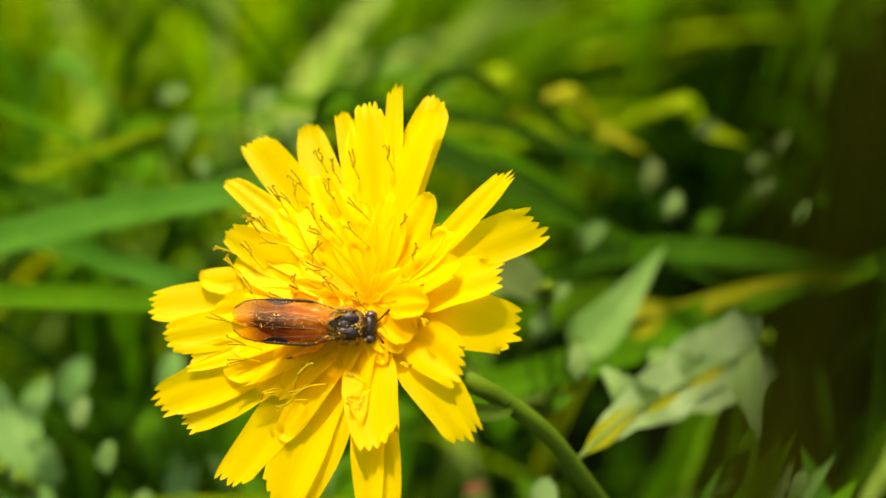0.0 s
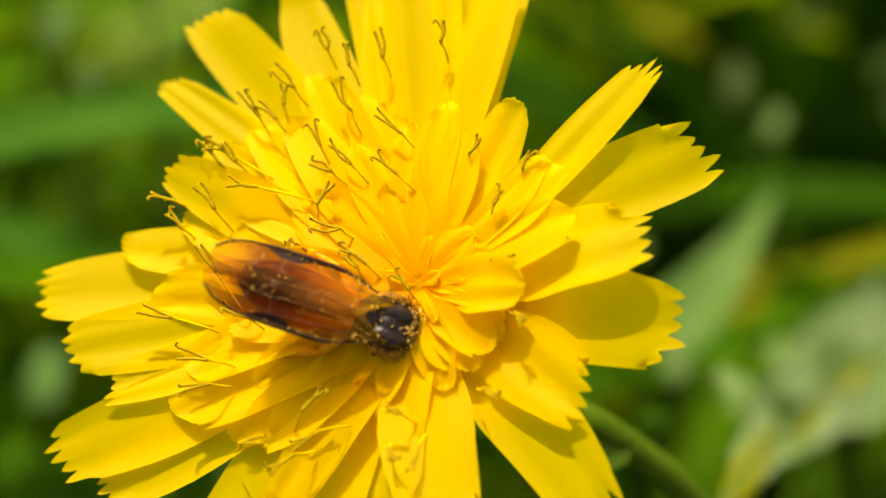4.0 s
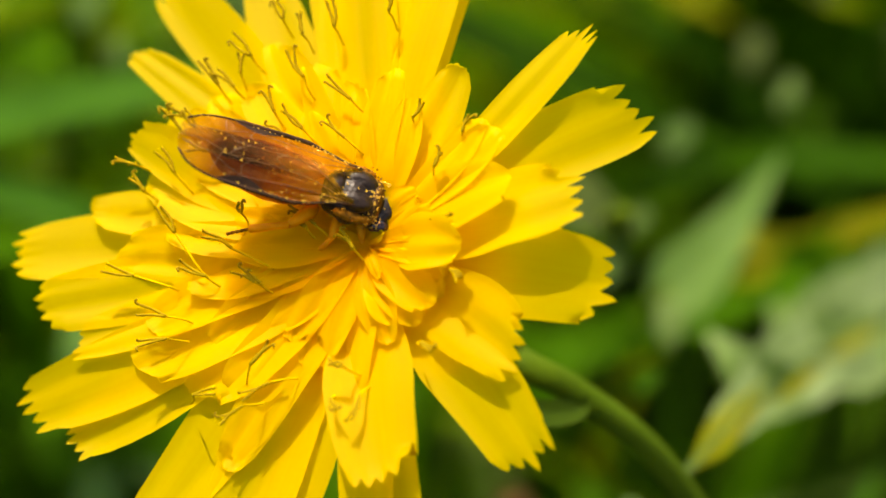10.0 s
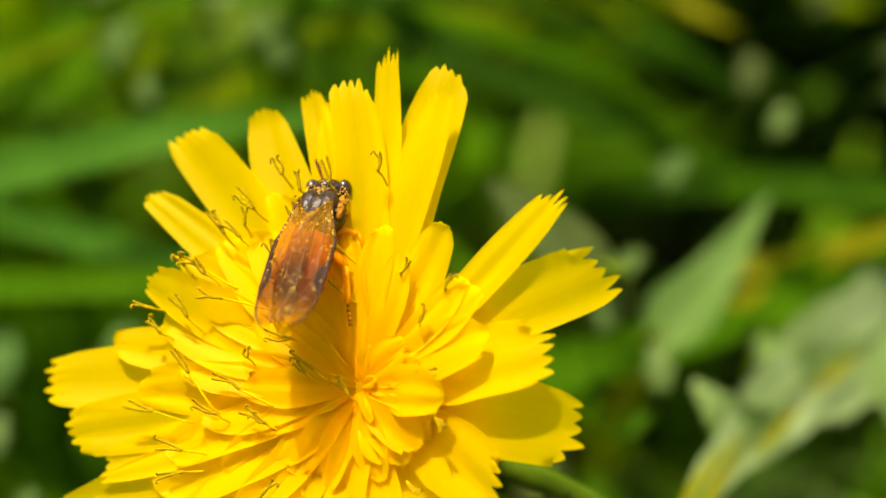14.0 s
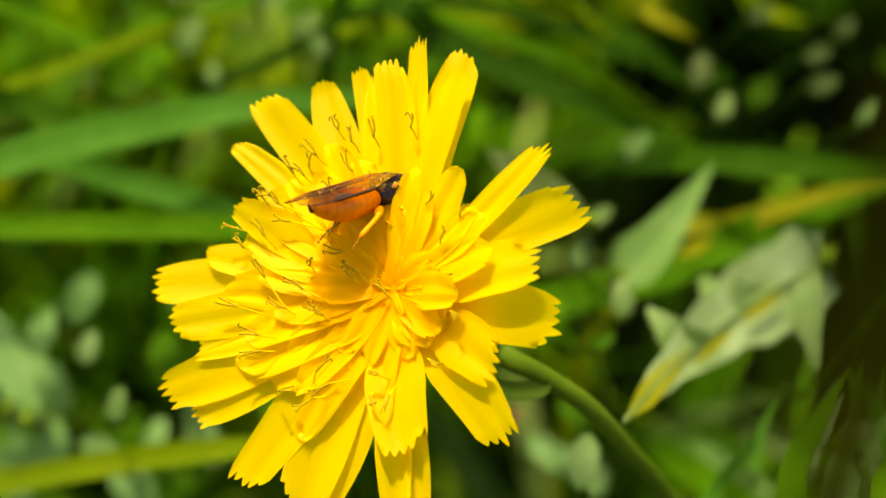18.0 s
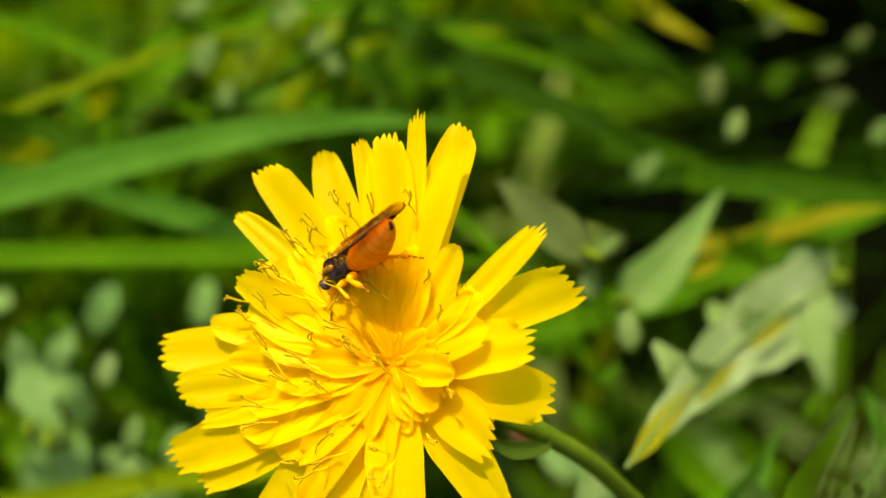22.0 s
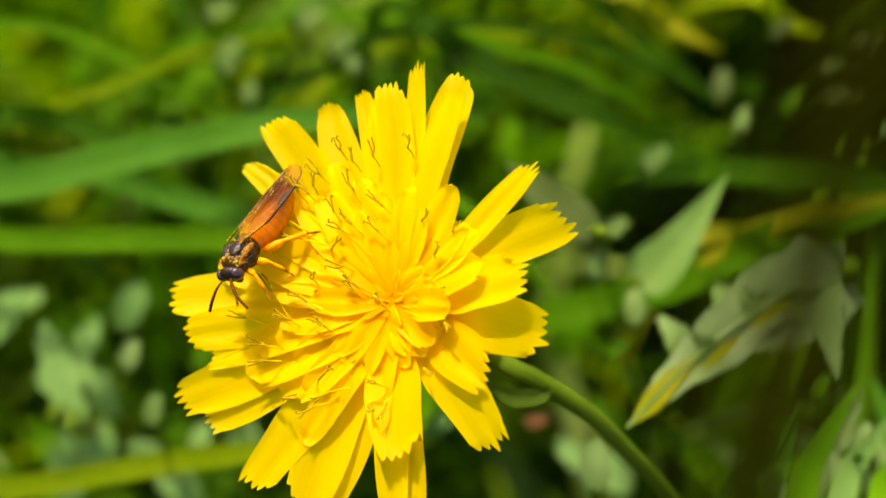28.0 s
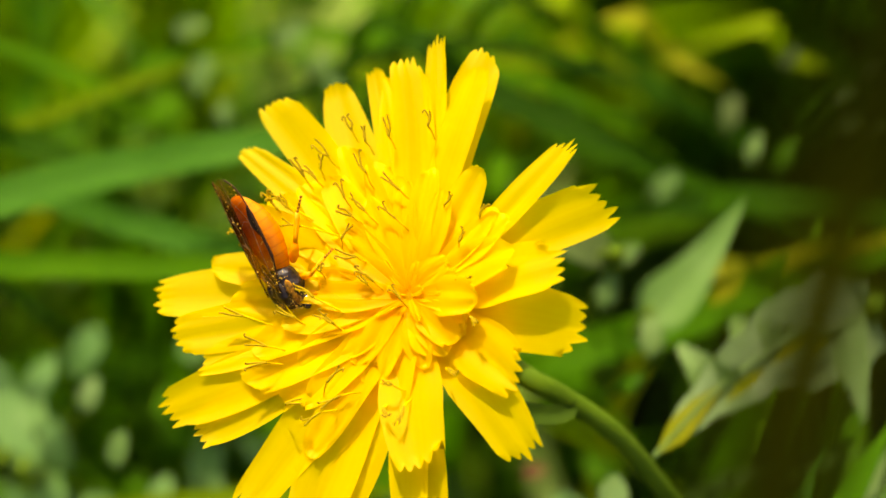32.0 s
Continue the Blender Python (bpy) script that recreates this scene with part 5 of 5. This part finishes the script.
# ---- what moves ----
def motions():
    walk(sawfly, [
    (0, pose(-0.00396, -0.00189, 0.12005, -0.40, 43.49, -93.09)),
    (0.5, pose(-0.00337, -0.00174, 0.12037, 4.82, 43.11, -87.04)),
    (1, pose(-0.00381, -0.00188, 0.12012, -20.51, 39.05, -121.45)),
    (1.5, pose(-0.00412, -0.00158, 0.12018, -9.25, 41.02, -107.79)),
    (2, pose(-0.00378, -0.00203, 0.12004, -13.68, 41.48, -103.82)),
    (2.5, pose(-0.00356, -0.00151, 0.12044, -21.59, 39.20, -116.44)),
    (3, pose(-0.00350, -0.00143, 0.12051, -25.98, 37.85, -119.79)),
    (3.5, pose(-0.00359, -0.00149, 0.12044, -27.48, 38.98, -119.21)),
    (5.5, pose(-0.00371, 0.00015, 0.12153, 3.88, 37.84, -91.36)),
    (6, pose(-0.00277, 0.00047, 0.12208, -12.21, 19.65, -97.47)),
    (6.5, pose(-0.00249, 0.00032, 0.12211, -12.58, 20.86, -94.67)),
    (7, pose(-0.00250, 0.00062, 0.12231, -13.54, 20.24, -96.14)),
    (7.5, pose(-0.00265, 0.00062, 0.12227, -13.96, 20.28, -95.48)),
    (8, pose(-0.00270, 0.00068, 0.12230, -12.14, 19.56, -93.62)),
    (8.5, pose(-0.00283, 0.00104, 0.12249, -10.92, 18.58, -93.60)),
    (9, pose(-0.00294, 0.00073, 0.12227, -12.84, 19.28, -96.85)),
    (9.5, pose(-0.00308, 0.00114, 0.12249, -13.18, 19.18, -96.98)),
    (10, pose(-0.00289, 0.00116, 0.12259, -17.57, 19.35, -105.35)),
    (10.5, pose(-0.00320, 0.00107, 0.12235, -15.36, 28.94, -100.59)),
    (11, pose(-0.00337, 0.00015, 0.12166, -1.35, 37.31, -84.05)),
    (11.5, pose(-0.00340, -0.00058, 0.12120, 24.36, 31.38, -58.23)),
    (12, pose(-0.00399, -0.00060, 0.12101, 37.76, 16.08, -34.35)),
    (12.5, pose(-0.00290, -0.00077, 0.12135, 42.92, 2.15, -22.75)),
    (13, pose(-0.00134, 0.00060, 0.12283, 40.82, -3.25, -21.37)),
    (13.5, pose(-0.00140, 0.00146, 0.12334, 39.91, -5.42, -18.98)),
    (14, pose(-0.00228, 0.00369, 0.12439, -1.82, -11.96, -12.74)),
    (14.5, pose(-0.00281, 0.00351, 0.12407, -8.99, -5.36, -40.26)),
    (16.5, pose(-0.00267, 0.00395, 0.12403, -15.83, -33.41, -44.52)),
    (17, pose(-0.00284, 0.00370, 0.12379, -18.02, -32.13, -45.92)),
    (17.5, pose(-0.00225, 0.00361, 0.12393, -19.01, -30.70, -45.45)),
    (18, pose(-0.00229, 0.00358, 0.12387, -21.19, -30.80, -43.04)),
    (18.5, pose(-0.00213, 0.00348, 0.12386, -21.19, -29.19, -44.71)),
    (19, pose(-0.00202, 0.00352, 0.12390, -19.82, -31.31, -41.96)),
    (19.5, pose(-0.00198, 0.00333, 0.12378, -22.78, -31.39, -38.02)),
    (20, pose(-0.00239, 0.00360, 0.12379, -20.26, -2.22, -30.32)),
    (20.5, pose(-0.00285, 0.00338, 0.12410, -14.72, -1.66, 4.30)),
    (21, pose(-0.00230, 0.00353, 0.12440, -13.60, -2.73, 21.11)),
    (21.5, pose(-0.00231, 0.00488, 0.12523, -44.90, -1.90, 41.20)),
    (22, pose(-0.00187, 0.00453, 0.12493, -62.93, 17.36, 48.81)),
    (22.5, pose(-0.00292, 0.00442, 0.12435, -67.32, 9.48, 53.32)),
    (23, pose(-0.00324, 0.00384, 0.12386, -72.31, 1.31, 62.80)),
    (23.5, pose(-0.00318, 0.00403, 0.12401, -69.53, 0.67, 60.24)),
    (24, pose(-0.00392, 0.00373, 0.12366, -73.75, -6.02, 69.38)),
    (24.5, pose(-0.00359, 0.00420, 0.12408, -72.58, -4.62, 69.99)),
    (25, pose(-0.00361, 0.00380, 0.12382, -67.21, -7.11, 68.32)),
    (25.5, pose(-0.00386, 0.00495, 0.12456, -36.94, 17.81, 68.95)),
    (27.5, pose(-0.00781, 0.00656, 0.12358, -27.65, 54.12, 140.32)),
    (28, pose(-0.00806, 0.00428, 0.12208, -5.73, 37.10, 149.86)),
    (28.5, pose(-0.00845, 0.00372, 0.12158, -28.04, 45.64, 150.85)),
    (29, pose(-0.00811, 0.00335, 0.12148, -47.89, 54.57, 145.48)),
    (29.5, pose(-0.00813, 0.00305, 0.12128, -69.18, 47.69, 137.61)),
    (30, pose(-0.00812, 0.00230, 0.12083, -91.79, 39.57, 132.88)),
    (30.5, pose(-0.00762, 0.00249, 0.12113, -96.51, 36.19, 130.72)),
    (31, pose(-0.00770, 0.00233, 0.12100, -96.38, 39.29, 130.41)),
    (32, pose(-0.00789, 0.00248, 0.12103, -92.74, 41.48, 131.03)),
    ])
    # the head nods down to feed, the antennae feel about: time, nod, lift and spread in degrees
    EARLY = [(0, -12, -20, 25), (1, -45, -35, 10), (2, -65, -40, 0), (3, -65, -40, 5), (4.5, -35, -30, 10), (5.5, -12, 0, 10), (6, -45, -20, 15), (7, -50, -25, 20), (8, -50, -20, 15), (9, -55, -25, 20), (10, -50, -20, 15), (10.7, -30, 0, 5), (11.2, -10, 15, 5), (12, -6, 15, 12), (13, -8, 18, 8), (13.6, -10, 10, 5)]
    LATE = [(14.2, -4, 6, 5), (14.6, -12, -5, 10), (16.5, 0, -10, 10), (18, 5, -10, 12), (19.5, 5, -5, 10), (20.3, 15, 5, 10), (21, 28, 0, 26), (21.7, -15, -5, 10), (22.4, -45, -30, 15), (24, -50, -35, 12), (25, -45, -30, 15), (25.6, -35, -15, 10), (27.5, -35, -20, 10), (28.3, -25, -10, 20), (29, -65, -30, 12), (30.5, -72, -35, 15), (32, -72, -30, 12)]
    FEELING = EARLY + LATE
    TURNED = {11.2: -14, 12: -28, 13: -8}
    walk(head, [(t, pose(0, 3.4 * MM, 0, nod, 0, TURNED.setdefault(t, 0))) for t, nod, _, _ in FEELING])
    for n, feeler in enumerate(feelers):
        sx = 2 * n - 1
        walk(feeler, [(t, pose(sx * 0.3 * MM, 0.8 * MM, 0.12 * MM, lift + 4 * math.sin(3 * t + n), 0, -sx * (spread + 4 * math.sin(2 * t + 2 * n)))) for t, _, lift, spread in FEELING])
    # the legs step as it turns about
    for n, leg in enumerate(legs):
        home = leg.location.copy()
        walk(leg, [(0.5 * k, pose(*home, 5 * math.sin(1.9 * k + 2.1 * n), 4 * math.sin(1.3 * k + n), 9 * math.sin(1.7 * k + 2.6 * n))) for k in range(65)])
    walk(dry_stalk, [
    (0, pose(-0.02000, -0.11000, 0.00000, 4.51, -0.78, -0.58)),
    (0.5, pose(-0.02000, -0.11000, 0.00000, 0.28, -0.46, 0.02)),
    (0.6, pose(-0.02000, -0.11000, 0.00000, -0.43, -0.31, 0.10)),
    (1, pose(-0.02000, -0.11000, 0.00000, -3.31, 0.38, 0.41)),
    (1.2, pose(-0.02000, -0.11000, 0.00000, -4.74, 0.37, 0.66)),
    (1.5, pose(-0.02000, -0.11000, 0.00000, -6.91, 0.49, 0.99)),
    (1.7, pose(-0.02000, -0.11000, 0.00000, -7.89, 0.74, 1.07)),
    (2, pose(-0.02000, -0.11000, 0.00000, -9.39, 1.17, 1.16)),
    (2.2, pose(-0.02000, -0.11000, 0.00000, -9.93, 1.45, 1.15)),
    (2.5, pose(-0.02000, -0.11000, 0.00000, -10.74, 1.96, 1.08)),
    (3, pose(-0.02000, -0.11000, 0.00000, -11.78, 2.64, 0.98)),
    (4, pose(-0.02000, -0.11000, 0.00000, -11.52, 2.16, 1.14)),
    (14, pose(-0.02000, -0.11000, 0.00000, -9.35, 3.23, 0.40)),
    (15.5, pose(-0.02000, -0.11000, 0.00000, -5.58, 1.19, 0.57)),
    (16.5, pose(-0.02000, -0.11000, 0.00000, -3.13, -0.04, 0.58)),
    (17, pose(-0.02023, -0.11048, -0.00140, -2.08, -0.38, 0.52)),
    (17.5, pose(-0.02047, -0.11093, -0.00281, -1.40, -0.19, 0.34)),
    (18, pose(-0.02093, -0.11176, -0.00566, -0.41, -0.31, 0.21)),
    (18.5, pose(-0.02155, -0.11261, -0.00847, -0.27, 0.67, -0.11)),
    (19, pose(-0.02138, -0.11263, -0.00850, -0.33, -0.36, 0.23)),
    (19.2, pose(-0.02139, -0.11259, -0.00851, -0.07, -0.33, 0.17)),
    (19.5, pose(-0.02140, -0.11253, -0.00852, 0.31, -0.27, 0.07)),
    (20, pose(-0.02145, -0.11258, -0.00850, 0.00, -0.01, 0.03)),
    (20.4, pose(-0.02145, -0.11260, -0.00849, -0.18, 0.02, 0.05)),
    (20.5, pose(-0.02145, -0.11261, -0.00849, -0.23, 0.03, 0.05)),
    (21, pose(-0.02141, -0.11259, -0.00850, -0.10, -0.25, 0.11)),
    (21.5, pose(-0.02134, -0.11264, -0.00850, -0.40, -0.65, 0.27)),
    (22, pose(-0.02119, -0.11236, -0.00702, -1.66, -0.07, 0.31)),
    (22.2, pose(-0.02112, -0.11214, -0.00646, -1.41, 0.14, 0.20)),
    (22.5, pose(-0.02100, -0.11182, -0.00563, -1.03, 0.34, 0.07)),
    (22.8, pose(-0.02075, -0.11134, -0.00423, -0.75, 0.38, 0.01)),
    (23, pose(-0.02060, -0.11103, -0.00329, -0.56, 0.60, -0.09)),
    (23.4, pose(-0.02025, -0.11043, -0.00141, -0.20, 0.46, -0.13)),
    (23.5, pose(-0.02017, -0.11029, -0.00094, -0.11, 0.51, -0.17)),
    (24, pose(-0.02000, -0.11000, 0.00000, 0.24, 0.98, -0.47)),
    (24.5, pose(-0.02000, -0.11000, 0.00000, -0.21, 1.27, -0.48)),
    (24.7, pose(-0.02000, -0.11000, 0.00000, -0.19, 1.27, -0.48)),
    (25, pose(-0.02000, -0.11000, 0.00000, -0.15, 1.27, -0.47)),
    (25.5, pose(-0.02000, -0.11000, 0.00000, -0.32, 0.93, -0.33)),
    (27.5, pose(-0.02000, -0.11000, 0.00000, 0.20, 0.20, -0.16)),
    (28, pose(-0.02000, -0.11000, 0.00000, 0.84, 0.44, -0.33)),
    (28.5, pose(-0.02000, -0.11000, 0.00000, 1.24, 0.27, -0.34)),
    (28.7, pose(-0.02000, -0.11000, 0.00000, 0.94, 0.23, -0.27)),
    (29, pose(-0.02000, -0.11000, 0.00000, 0.49, 0.16, -0.17)),
    (29.3, pose(-0.02000, -0.11000, 0.00000, 0.26, 0.12, -0.10)),
    (29.5, pose(-0.02000, -0.11000, 0.00000, 0.11, 0.04, -0.05)),
    (29.6, pose(-0.02000, -0.11000, 0.00000, 0.22, 0.09, -0.09)),
    (29.9, pose(-0.02000, -0.11000, 0.00000, 0.55, -0.06, -0.10)),
    (30, pose(-0.02000, -0.11000, 0.00000, 0.66, -0.03, -0.13)),
    (30.5, pose(-0.02000, -0.11000, 0.00000, 0.68, -0.06, -0.13)),
    (31, pose(-0.02000, -0.11000, 0.00000, 0.44, -0.35, -0.01)),
    (31.2, pose(-0.02000, -0.11000, 0.00000, 0.08, 0.39, -0.17)),
    (31.5, pose(-0.02000, -0.11000, 0.00000, 0.12, -0.56, 0.09)),
    (31.7, pose(-0.02000, -0.11000, 0.00000, -0.55, -0.54, 0.18)),
    (32, pose(-0.02000, -0.11000, 0.00000, -1.53, -0.35, 0.27)),
    ])


motions()
